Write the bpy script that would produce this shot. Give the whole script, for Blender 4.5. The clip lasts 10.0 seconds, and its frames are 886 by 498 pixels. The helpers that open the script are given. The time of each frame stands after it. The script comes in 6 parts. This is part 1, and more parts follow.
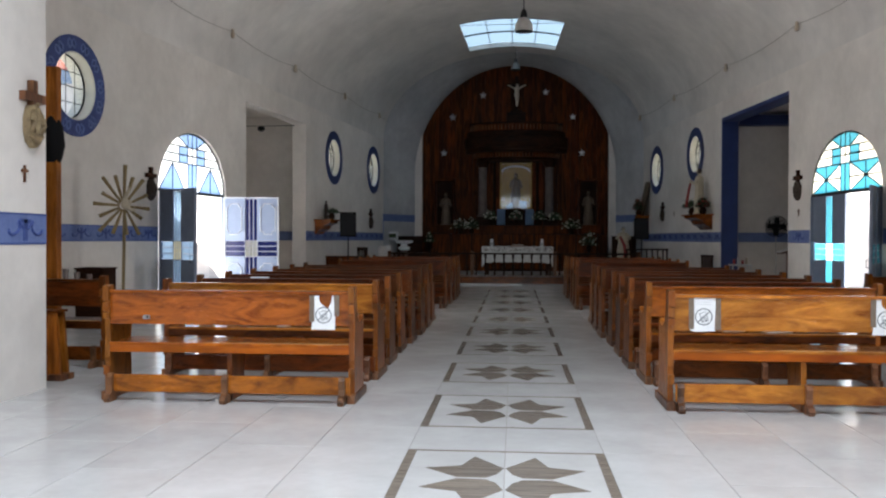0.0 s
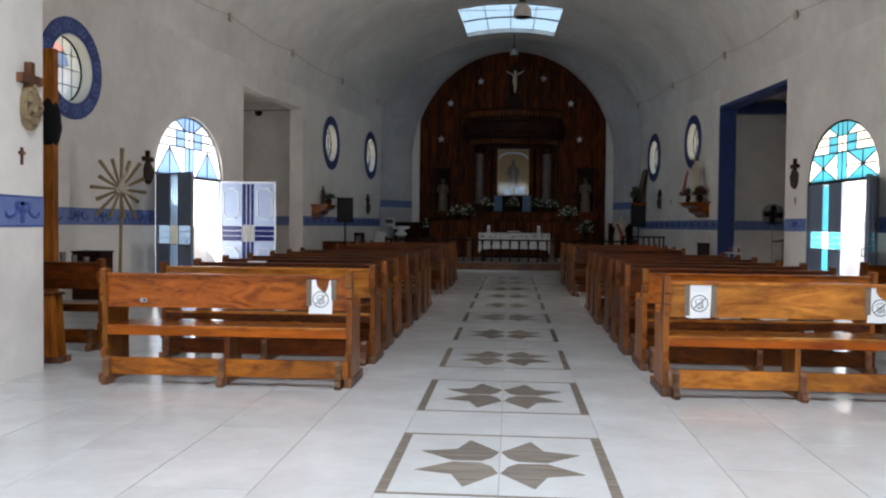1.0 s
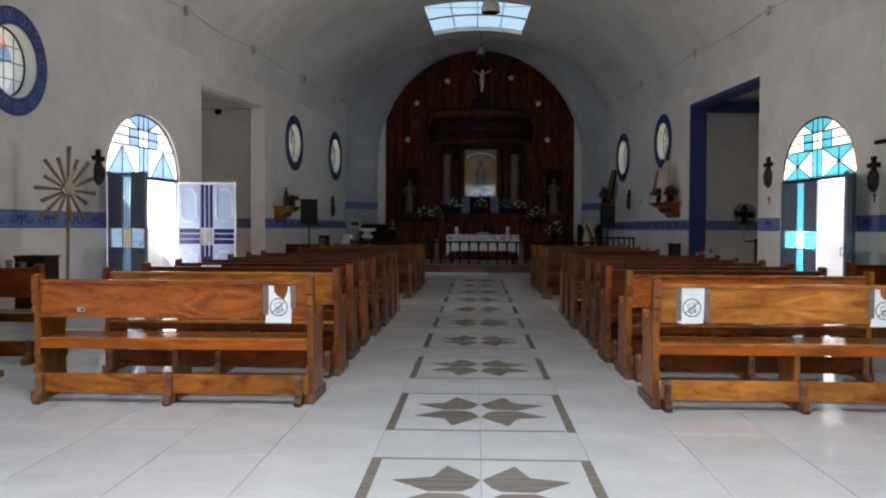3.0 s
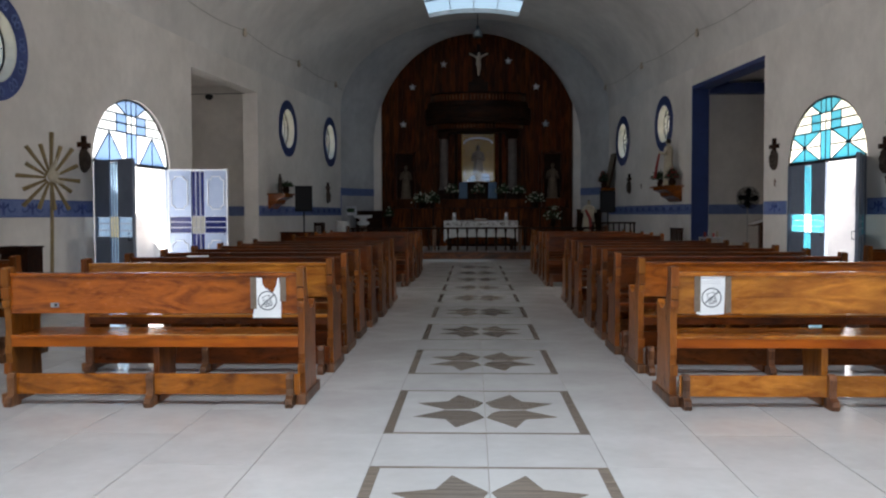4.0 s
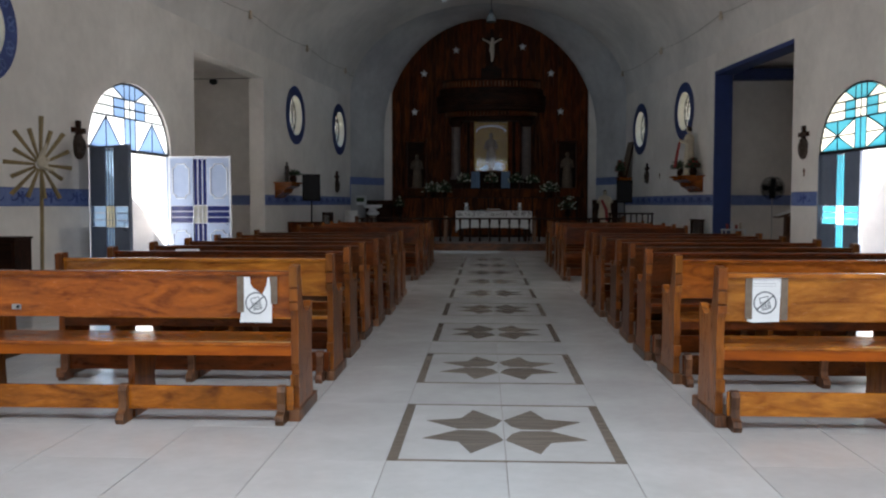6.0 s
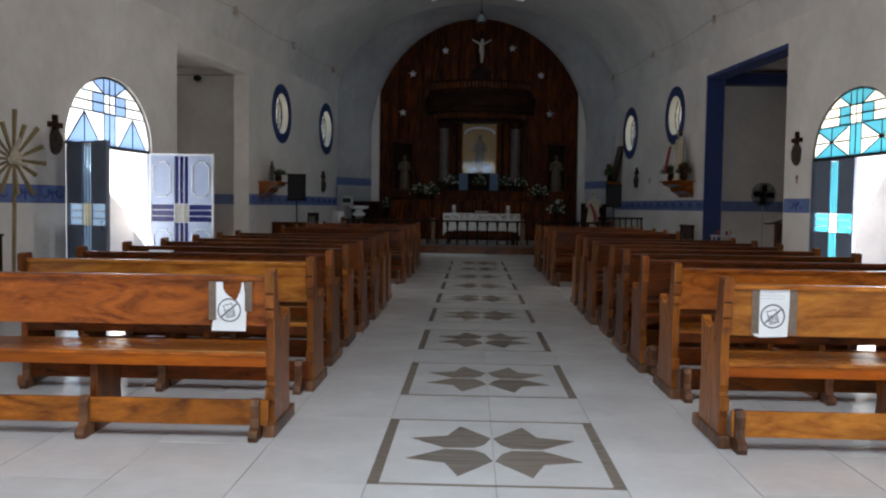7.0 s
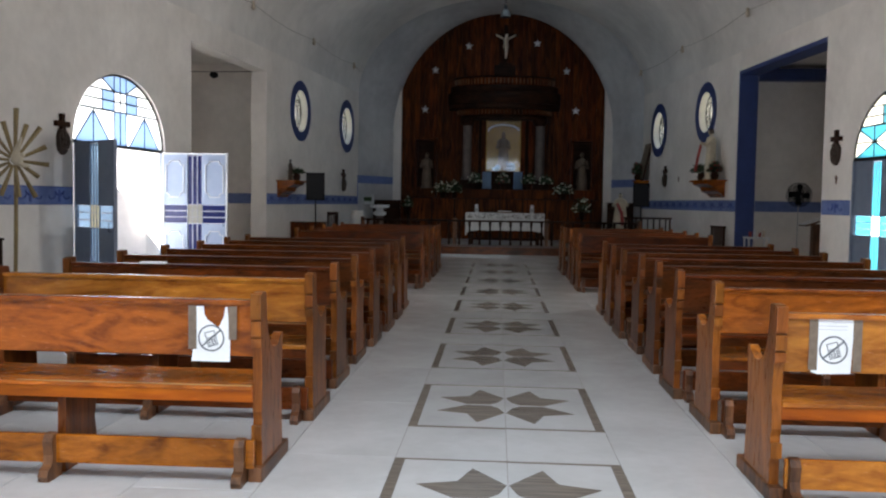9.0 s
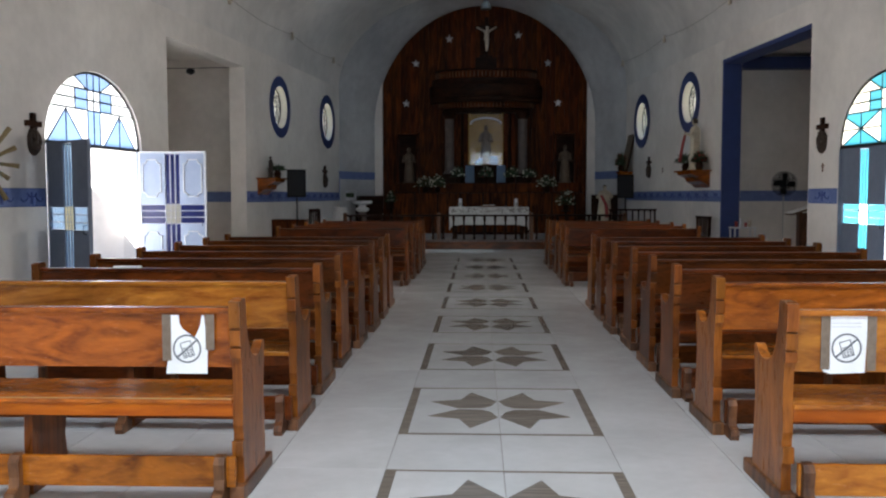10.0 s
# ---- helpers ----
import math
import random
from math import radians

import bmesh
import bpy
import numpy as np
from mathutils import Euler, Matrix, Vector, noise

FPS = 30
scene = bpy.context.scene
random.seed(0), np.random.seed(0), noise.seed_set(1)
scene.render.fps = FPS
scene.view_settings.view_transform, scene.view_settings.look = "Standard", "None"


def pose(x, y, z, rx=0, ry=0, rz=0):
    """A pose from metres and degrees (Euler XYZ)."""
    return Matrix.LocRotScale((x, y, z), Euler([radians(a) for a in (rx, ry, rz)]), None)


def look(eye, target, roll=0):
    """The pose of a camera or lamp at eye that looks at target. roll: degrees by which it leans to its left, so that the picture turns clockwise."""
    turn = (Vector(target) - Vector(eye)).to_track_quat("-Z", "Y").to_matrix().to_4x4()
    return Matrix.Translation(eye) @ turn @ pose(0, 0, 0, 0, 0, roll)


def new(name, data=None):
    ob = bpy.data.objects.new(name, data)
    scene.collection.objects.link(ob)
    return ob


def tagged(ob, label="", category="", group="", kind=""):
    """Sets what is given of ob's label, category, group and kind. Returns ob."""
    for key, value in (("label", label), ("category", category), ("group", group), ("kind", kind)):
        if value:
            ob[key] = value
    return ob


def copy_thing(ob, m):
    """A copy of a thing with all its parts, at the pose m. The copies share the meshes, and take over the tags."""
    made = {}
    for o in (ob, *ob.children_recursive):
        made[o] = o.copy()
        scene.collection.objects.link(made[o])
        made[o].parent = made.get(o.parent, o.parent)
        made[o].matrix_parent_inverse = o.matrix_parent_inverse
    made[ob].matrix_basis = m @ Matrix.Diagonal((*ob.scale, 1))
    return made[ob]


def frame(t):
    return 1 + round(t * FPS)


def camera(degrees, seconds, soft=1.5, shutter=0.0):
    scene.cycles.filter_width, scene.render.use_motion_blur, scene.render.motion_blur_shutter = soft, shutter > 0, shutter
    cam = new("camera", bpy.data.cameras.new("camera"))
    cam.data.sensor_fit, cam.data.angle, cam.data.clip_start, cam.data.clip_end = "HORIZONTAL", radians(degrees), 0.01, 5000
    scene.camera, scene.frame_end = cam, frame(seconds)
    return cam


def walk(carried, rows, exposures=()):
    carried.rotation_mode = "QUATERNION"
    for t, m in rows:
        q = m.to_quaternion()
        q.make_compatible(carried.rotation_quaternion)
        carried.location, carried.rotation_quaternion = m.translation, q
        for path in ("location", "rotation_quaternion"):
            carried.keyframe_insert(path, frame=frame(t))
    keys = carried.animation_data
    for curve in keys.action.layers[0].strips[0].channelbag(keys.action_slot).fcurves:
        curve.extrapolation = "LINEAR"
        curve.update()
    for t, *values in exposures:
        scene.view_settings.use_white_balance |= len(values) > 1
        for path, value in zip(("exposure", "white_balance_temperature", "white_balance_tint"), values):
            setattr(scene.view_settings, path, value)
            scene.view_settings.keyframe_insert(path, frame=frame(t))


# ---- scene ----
cam = camera(55.1, 10.0, soft=2.2)
PATH = [
    (0, (0.048, -7.055, 1.309), (-0.119, -5.062, 1.285), 0.2),
    (0.5, (0.044, -7.1, 1.305), (-0.125, -5.107, 1.264), 0.2),
    (1, (0.045, -7.069, 1.3), (-0.114, -5.076, 1.244), 0.6),
    (1.5, (0.021, -6.964, 1.296), (-0.115, -4.969, 1.226), 0.7),
    (2, (-0.012, -6.821, 1.288), (-0.1, -4.824, 1.25), 0.2),
    (2.5, (-0.022, -6.682, 1.279), (-0.102, -4.684, 1.241), 0.3),
    (4, (-0.072, -6.065, 1.276), (-0.144, -4.068, 1.194), -0.2),
    (4.5, (-0.109, -5.888, 1.278), (-0.163, -3.89, 1.202), -1.3),
    (5, (-0.125, -5.715, 1.266), (-0.203, -3.718, 1.178), -0.5),
    (5.5, (-0.106, -5.535, 1.279), (-0.212, -3.541, 1.171), -0.2),
    (7, (-0.131, -5.032, 1.29), (-0.198, -3.036, 1.188), 0.8),
    (7.5, (-0.139, -4.894, 1.294), (-0.184, -2.897, 1.192), 0.4),
    (8, (-0.135, -4.752, 1.295), (-0.201, -2.756, 1.192), 0.8),
    (8.5, (-0.112, -4.602, 1.318), (-0.218, -2.608, 1.202), 0.6),
    (9, (-0.08, -4.455, 1.382), (-0.205, -2.462, 1.27), 0.9),
    (9.5, (-0.077, -4.357, 1.402), (-0.171, -2.363, 1.284), 0.8),
    (10, (-0.126, -4.214, 1.394), (-0.211, -2.22, 1.269), -0.1),
]
# the picture's brightness drifts a little on the way
EXPOSURE = [(0, 1.20), (2, 1.08), (4, 0.97), (5.5, 0.90), (7, 0.89), (7.5, 0.93), (8, 1.12), (8.5, 1.27), (9, 1.32), (10, 1.32)]
walk(cam, [(t, look(eye, target, roll)) for t, eye, target, roll in PATH], EXPOSURE)

# ---------------------------------------------------------------- world, sun, large lights
world = bpy.data.worlds.new("sky")
scene.world = world
world.use_nodes = True
wn = world.node_tree.nodes
sky = wn.new("ShaderNodeTexSky")
sky.sky_type = "NISHITA"
sky.sun_disc = False
sky.sun_elevation = radians(72)
sky.sun_rotation = radians(30)
wn["Background"].inputs["Strength"].default_value = 0.15
world.node_tree.links.new(sky.outputs["Color"], wn["Background"].inputs["Color"])
sun = new("sun", bpy.data.lights.new("sun", "SUN"))
sun.data.energy, sun.data.angle, sun.data.color = 5.0, radians(0.6), (1.0, 0.95, 0.88)
sun.matrix_world = look((6.5, 11, 40), (0, 0, 0))


def window_light(name, m, w, h, power, tint, spread=180):
    """Daylight that enters by an opening."""
    la = bpy.data.lights.new(name, "AREA")
    la.spread = radians(spread)
    la.shape, la.size, la.size_y, la.energy, la.color = "RECTANGLE", w, h, power, tint
    ob = new(name, la)
    ob.matrix_world = m
    return ob


window_light("entrance_daylight", look((0, -9.3, 2.4), (0, -3.6, 0.2)), 3.2, 4.6, 32, (0.78, 0.89, 1.0), 120)
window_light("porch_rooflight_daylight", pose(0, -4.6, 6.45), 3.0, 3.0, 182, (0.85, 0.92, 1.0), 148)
window_light("door_daylight_west", look((-6.95, 9.7, 1.1), (-1.5, 8.6, 6.0)), 3.6, 2.3, 150, (1.0, 0.98, 0.95))
window_light("door_daylight_east", look((6.9, 9.2, 1.15), (-1.0, 10.0, 5.0)), 2.8, 2.2, 145, (1.0, 0.98, 0.95))

# ---------------------------------------------------------------- materials


def mat(name, col, col2=None, rough=0.6, metal=0.0, scale=4.0, stretch=(1, 1, 1), bump=0.1, bscale=None,
        detail=6.0, jitter=0.0, spec=0.5, coat=0.0, island=False):
    m = bpy.data.materials.new(name)
    m.use_nodes = True
    nt = m.node_tree
    n, li = nt.nodes, nt.links
    b = n["Principled BSDF"]
    b.inputs["Roughness"].default_value = rough
    b.inputs["Metallic"].default_value = metal
    b.inputs["Specular IOR Level"].default_value = spec
    b.inputs["Coat Weight"].default_value = coat
    b.inputs["Coat Roughness"].default_value = 0.12
    col2 = col2 or tuple(c * 0.75 for c in col)
    tc = n.new("ShaderNodeTexCoord")
    mp = n.new("ShaderNodeMapping")
    mp.inputs["Scale"].default_value = stretch
    li.new(tc.outputs["Object"], mp.inputs["Vector"])
    oi = n.new("ShaderNodeObjectInfo")
    off = n.new("ShaderNodeVectorMath")
    off.operation = "ADD"
    sc = n.new("ShaderNodeMath")
    sc.operation = "MULTIPLY"
    sc.inputs[1].default_value = 37.0
    li.new(oi.outputs["Random"], sc.inputs[0])
    li.new(mp.outputs["Vector"], off.inputs[0])
    li.new(sc.outputs[0], off.inputs[1])
    n1 = n.new("ShaderNodeTexNoise")
    n1.inputs["Scale"].default_value = scale
    n1.inputs["Detail"].default_value = detail
    n1.inputs["Roughness"].default_value = 0.6
    n2 = n.new("ShaderNodeTexNoise")
    n2.inputs["Scale"].default_value = scale * 7
    n2.inputs["Detail"].default_value = 3.0
    li.new(off.outputs[0], n1.inputs["Vector"])
    li.new(off.outputs[0], n2.inputs["Vector"])
    ad = n.new("ShaderNodeMath")
    ad.operation = "MULTIPLY_ADD"
    ad.inputs[1].default_value = 0.3
    li.new(n2.outputs["Fac"], ad.inputs[0])
    li.new(n1.outputs["Fac"], ad.inputs[2])
    rp = n.new("ShaderNodeValToRGB")
    rp.color_ramp.elements[0].position, rp.color_ramp.elements[1].position = 0.46, 0.84
    rp.color_ramp.elements[0].color = (*col2, 1)
    rp.color_ramp.elements[1].color = (*col, 1)
    li.new(ad.outputs[0], rp.inputs["Fac"])
    out = rp.outputs["Color"]
    if jitter or island:
        hs = n.new("ShaderNodeHueSaturation")
        mr = n.new("ShaderNodeMapRange")
        mr.inputs["To Min"].default_value, mr.inputs["To Max"].default_value = 1 - jitter, 1 + jitter
        if island:
            gi = n.new("ShaderNodeNewGeometry")
            li.new(gi.outputs["Random Per Island"], mr.inputs["Value"])
        else:
            li.new(oi.outputs["Random"], mr.inputs["Value"])
        li.new(mr.outputs[0], hs.inputs["Value"])
        li.new(out, hs.inputs["Color"])
        out = hs.outputs["Color"]
    li.new(out, b.inputs["Base Color"])
    rr = n.new("ShaderNodeMapRange")
    rr.inputs["To Min"].default_value, rr.inputs["To Max"].default_value = max(0.03, rough - 0.08), min(1, rough + 0.1)
    li.new(n1.outputs["Fac"], rr.inputs["Value"])
    li.new(rr.outputs[0], b.inputs["Roughness"])
    if bump:
        bp = n.new("ShaderNodeBump")
        bp.inputs["Strength"].default_value = bump
        bp.inputs["Distance"].default_value = 0.01
        if bscale:
            n3 = n.new("ShaderNodeTexNoise")
            n3.inputs["Scale"].default_value = bscale
            n3.inputs["Detail"].default_value = 4
            li.new(off.outputs[0], n3.inputs["Vector"])
            li.new(n3.outputs["Fac"], bp.inputs["Height"])
        else:
            li.new(ad.outputs[0], bp.inputs["Height"])
        li.new(bp.outputs["Normal"], b.inputs["Normal"])
    return m


def wood(name, light, dark, rough=0.3, along=0, scale=1.6, jitter=0.12, coat=0.12, contrast=0.5, spec=0.4, stretch=0.9):
    """Varnished boards: long grain with figure, knots of darker heartwood."""
    m = bpy.data.materials.new(name)
    m.use_nodes = True
    nt = m.node_tree
    n, li = nt.nodes, nt.links
    b = n["Principled BSDF"]
    b.inputs["Coat Weight"].default_value = coat
    b.inputs["Coat Roughness"].default_value = 0.2
    b.inputs["Specular IOR Level"].default_value = spec
    tc = n.new("ShaderNodeTexCoord")
    mp = n.new("ShaderNodeMapping")
    st = [7.0, 7.0, 7.0]
    st[along] = stretch
    mp.inputs["Scale"].default_value = st
    li.new(tc.outputs["Object"], mp.inputs["Vector"])
    oi = n.new("ShaderNodeObjectInfo")
    sc = n.new("ShaderNodeMath")
    sc.operation = "MULTIPLY"
    sc.inputs[1].default_value = 53.0
    li.new(oi.outputs["Random"], sc.inputs[0])
    off = n.new("ShaderNodeVectorMath")
    off.operation = "ADD"
    li.new(mp.outputs["Vector"], off.inputs[0])
    li.new(sc.outputs[0], off.inputs[1])
    big = n.new("ShaderNodeTexNoise")
    big.inputs["Scale"].default_value = scale * 0.8
    big.inputs["Detail"].default_value = 3
    big.inputs["Distortion"].default_value = 1.6
    li.new(off.outputs[0], big.inputs["Vector"])
    fine = n.new("ShaderNodeTexNoise")
    fine.inputs["Scale"].default_value = scale * 6
    fine.inputs["Detail"].default_value = 5
    fine.inputs["Distortion"].default_value = 0.6
    li.new(off.outputs[0], fine.inputs["Vector"])
    mx = n.new("ShaderNodeMath")
    mx.operation = "MULTIPLY_ADD"
    mx.inputs[1].default_value = 0.36
    fine.inputs["Roughness"].default_value = 0.65
    li.new(fine.outputs["Fac"], mx.inputs[0])
    li.new(big.outputs["Fac"], mx.inputs[2])
    rp = n.new("ShaderNodeValToRGB")
    rp.color_ramp.elements[0].position, rp.color_ramp.elements[1].position = 0.69 - contrast * 0.30, 0.69 + contrast * 0.28
    rp.color_ramp.elements[0].color = (*dark, 1)
    rp.color_ramp.elements[1].color = (*light, 1)
    li.new(mx.outputs[0], rp.inputs["Fac"])
    hs = n.new("ShaderNodeHueSaturation")
    mr = n.new("ShaderNodeMapRange")
    mr.inputs["To Min"].default_value, mr.inputs["To Max"].default_value = 1 - jitter, 1 + jitter
    li.new(oi.outputs["Random"], mr.inputs["Value"])
    slow = n.new("ShaderNodeTexNoise")
    slow.inputs["Scale"].default_value = 1.5
    slow.inputs["Detail"].default_value = 2
    sh = n.new("ShaderNodeVectorMath")
    sh.operation = "ADD"
    li.new(tc.outputs["Object"], sh.inputs[0])
    li.new(sc.outputs[0], sh.inputs[1])
    li.new(sh.outputs[0], slow.inputs["Vector"])
    sr = n.new("ShaderNodeMapRange")
    sr.inputs["From Min"].default_value, sr.inputs["From Max"].default_value = 0.3, 0.7
    sr.inputs["To Min"].default_value, sr.inputs["To Max"].default_value = 0.62, 1.28
    li.new(slow.outputs["Fac"], sr.inputs["Value"])
    tone = n.new("ShaderNodeMath")
    tone.operation = "MULTIPLY"
    li.new(mr.outputs[0], tone.inputs[0])
    li.new(sr.outputs[0], tone.inputs[1])
    li.new(tone.outputs[0], hs.inputs["Value"])
    fr = n.new("ShaderNodeMath")
    fr.operation = "FRACT"
    li.new(sc.outputs[0], fr.inputs[0])
    hu = n.new("ShaderNodeMapRange")
    hu.inputs["To Min"].default_value, hu.inputs["To Max"].default_value = 0.499, 0.509
    li.new(fr.outputs[0], hu.inputs["Value"])
    li.new(hu.outputs[0], hs.inputs["Hue"])
    li.new(rp.outputs["Color"], hs.inputs["Color"])
    li.new(hs.outputs["Color"], b.inputs["Base Color"])
    rr = n.new("ShaderNodeMapRange")
    rr.inputs["To Min"].default_value, rr.inputs["To Max"].default_value = max(0.05, rough - 0.1), rough + 0.14
    li.new(fine.outputs["Fac"], rr.inputs["Value"])
    li.new(rr.outputs[0], b.inputs["Roughness"])
    bp = n.new("ShaderNodeBump")
    bp.inputs["Strength"].default_value = 0.12
    bp.inputs["Distance"].default_value = 0.006
    li.new(fine.outputs["Fac"], bp.inputs["Height"])
    li.new(bp.outputs["Normal"], b.inputs["Normal"])
    return m


def pane_mat(name, col, clear=0.0, rough=0.5, through_=0.8):
    """Coloured or frosted glass: lets daylight through, tinted."""
    m = bpy.data.materials.new(name)
    m.use_nodes = True
    nt = m.node_tree
    n, li = nt.nodes, nt.links
    n.remove(n["Principled BSDF"])
    tl = n.new("ShaderNodeBsdfTranslucent")
    tl.inputs["Color"].default_value = (*col, 1)
    tr = n.new("ShaderNodeBsdfTransparent")
    tr.inputs["Color"].default_value = (*col, 1)
    gl = n.new("ShaderNodeBsdfGlossy")
    gl.inputs["Roughness"].default_value = rough * 0.3
    gl.inputs["Color"].default_value = (0.6, 0.6, 0.6, 1)
    a, c = n.new("ShaderNodeMixShader"), n.new("ShaderNodeMixShader")
    nz = n.new("ShaderNodeTexNoise")
    nz.inputs["Scale"].default_value = 60
    bp = n.new("ShaderNodeBump")
    bp.inputs["Strength"].default_value = 0.2
    bp.inputs["Distance"].default_value = 0.004
    li.new(nz.outputs["Fac"], bp.inputs["Height"])
    li.new(bp.outputs["Normal"], gl.inputs["Normal"])
    a.inputs["Fac"].default_value = clear
    li.new(tl.outputs[0], a.inputs[1])
    li.new(tr.outputs[0], a.inputs[2])
    c.inputs["Fac"].default_value = 0.05
    li.new(a.outputs[0], c.inputs[1])
    li.new(gl.outputs[0], c.inputs[2])
    li.new(c.outputs[0], n["Material Output"].inputs["Surface"])
    return m


M_WALL = mat("white_plaster", (0.83, 0.785, 0.745), (0.68, 0.64, 0.605), 0.75, scale=0.9, bump=0.25, bscale=14)
M_VAULT = mat("vault_plaster", (0.81, 0.775, 0.745), (0.60, 0.575, 0.555), 0.8, scale=0.45, bump=0.3, bscale=9)
# stained plaster, toned below the walls to hold the shade round the arch
M_ARCHWALL = mat("grey_stained_shaded_plaster", (0.62, 0.62, 0.63), (0.42, 0.42, 0.44), 0.85, scale=0.6, bump=0.3, bscale=9)
M_BLUE = mat("blue_paint", (0.026, 0.05, 0.185), (0.017, 0.034, 0.135), 0.55, scale=3, bump=0.1)
M_BAND = mat("blue_band_paint", (0.16, 0.22, 0.46), (0.10, 0.15, 0.36), 0.6, scale=5, bump=0.1)
M_BANDPAT = mat("dark_blue_stencil", (0.05, 0.09, 0.30), (0.035, 0.06, 0.22), 0.6, scale=9, bump=0.05)
M_RINGBLUE = mat("mid_blue_ring_paint", (0.060, 0.095, 0.29), (0.04, 0.065, 0.21), 0.6, scale=4, bump=0.08)
M_TILE = mat("cream_porcelain_tile", (0.575, 0.575, 0.575), (0.50, 0.495, 0.49), 0.18, scale=2.2, bump=0.02, jitter=0.03)
M_TILE2 = mat("cream_porcelain_tile_far", (0.575, 0.575, 0.575), (0.50, 0.495, 0.49), 0.18, scale=2.2, bump=0.02, jitter=0.03, island=True)
M_GROUT = mat("grey_grout", (0.30, 0.28, 0.26), None, 0.9, scale=20, bump=0.2)
M_MOTIF = mat("taupe_wood_look_tile", (0.25, 0.21, 0.175), (0.135, 0.112, 0.09), 0.22, scale=2.2, stretch=(1.2, 22, 2), bump=0.03, jitter=0.16)
M_PEW = wood("amber_varnished_wood", (0.49, 0.128, 0.012), (0.095, 0.016, 0.002), 0.22, 0, jitter=0.14, contrast=0.85, stretch=2.0, spec=0.3, coat=0.12)
M_PEWGOLD = wood("golden_varnished_wood", (0.56, 0.20, 0.025), (0.18, 0.038, 0.005), 0.22, 0, jitter=0.10, contrast=0.85, stretch=1.8, spec=0.3, coat=0.12)
M_PEWEND = wood("amber_varnished_end_wood", (0.38, 0.112, 0.015), (0.11, 0.024, 0.003), 0.28, 2, jitter=0.14, contrast=0.85, stretch=0.9, spec=0.25, coat=0.08)
M_PEWSEAT = wood("red_brown_seat_wood", (0.52, 0.115, 0.006), (0.28, 0.044, 0.003), 0.3, 0, jitter=0.1, coat=0.05, spec=0.2, contrast=0.8)
# red-brown stain, taken darker to hold the shade among the rear pews
M_PEWREDSHADE = wood("red_brown_shaded_wood", (0.145, 0.030, 0.004), (0.030, 0.0055, 0.001), 0.28, 0, jitter=0.3, contrast=0.8, stretch=2.4, spec=0.18, coat=0.06)
M_PEWWORN = wood("worn_pale_seat_edge", (0.60, 0.33, 0.12), (0.42, 0.17, 0.04), 0.35, 0)
M_PEWENDSHADE = wood("red_brown_shaded_end_wood", (0.215, 0.060, 0.009), (0.062, 0.014, 0.0025), 0.34, 2, jitter=0.3, contrast=0.9, stretch=1.6, spec=0.18, coat=0.05)
M_PEWDARK = wood("worn_dark_wood", (0.19, 0.072, 0.028), (0.055, 0.018, 0.007), 0.45, 2)
M_PANEL = wood("dark_red_brown_panelling", (0.135, 0.029, 0.0045), (0.032, 0.006, 0.0015), 0.42, 2, scale=1.2, jitter=0.25, coat=0.0, spec=0.08)
M_DARKWOOD = wood("very_dark_carved_wood", (0.034, 0.010, 0.004), (0.014, 0.004, 0.002), 0.55, 0, coat=0.0, spec=0.12)
M_COLUMN = mat("grey_brown_marbled_paint", (0.15, 0.115, 0.10), (0.085, 0.065, 0.058), 0.55, scale=5, bump=0.1)
M_IRON = mat("dark_iron", (0.02, 0.02, 0.023), None, 0.55, 0.0, scale=20, spec=0.15)
M_STEEL = mat("slate_blue_steel", (0.17, 0.20, 0.27), (0.13, 0.16, 0.225), 0.45, 0.0, scale=6, bump=0.06)
M_PALEDOOR = mat("pale_blue_door_paint", (0.22, 0.265, 0.37), (0.19, 0.235, 0.34), 0.4, scale=4, bump=0.05)
M_PALETRIM = mat("white_door_moulding", (0.78, 0.79, 0.82), None, 0.4, scale=6, bump=0.05)
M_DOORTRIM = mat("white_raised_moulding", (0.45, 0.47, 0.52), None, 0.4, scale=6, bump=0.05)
# opaque navy paints door glass that has no daylight behind it
M_UNLITGLASS = mat("unlit_navy_glass", (0.010, 0.014, 0.075), None, 0.15, scale=4, bump=0.02)
M_P_WHITE = pane_mat("frosted_white_glass", (0.80, 0.83, 0.83), 0.3)
M_P_PALE = pane_mat("pale_blue_glass", (0.34, 0.45, 0.61), 0.3)
M_P_CYAN = pane_mat("cyan_glass", (0.13, 0.37, 0.43), 0.3)
M_P_CREAM = pane_mat("cream_glass", (0.72, 0.71, 0.63), 0.3)
M_P_CLEAR = pane_mat("clear_window_glass", (0.95, 0.96, 0.95), 0.95, 0.1)
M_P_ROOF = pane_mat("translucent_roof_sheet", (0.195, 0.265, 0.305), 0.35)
M_PAPER = mat("white_paper", (0.86, 0.86, 0.87), (0.78, 0.78, 0.79), 0.7, scale=8, bump=0.15)
M_INK = mat("grey_print", (0.16, 0.17, 0.19), None, 0.7)
M_FAINT = mat("pale_grey_print", (0.5, 0.5, 0.52), None, 0.7)
M_TAPE = mat("brown_packing_tape", (0.20, 0.15, 0.11), (0.15, 0.11, 0.08), 0.18, scale=30, bump=0.2)
M_BLACK = mat("black_plastic", (0.008, 0.008, 0.009), None, 0.6, scale=30, spec=0.1)
M_METAL = mat("brushed_metal", (0.45, 0.45, 0.45), None, 0.3, 0.9, scale=30)
M_CLOTH = mat("white_lace_cloth", (0.74, 0.73, 0.72), (0.55, 0.54, 0.54), 0.85, scale=26, bump=0.3)
M_GOLD = mat("dull_gold_paint", (0.42, 0.25, 0.035), (0.24, 0.13, 0.018), 0.5, 0.0, scale=10)
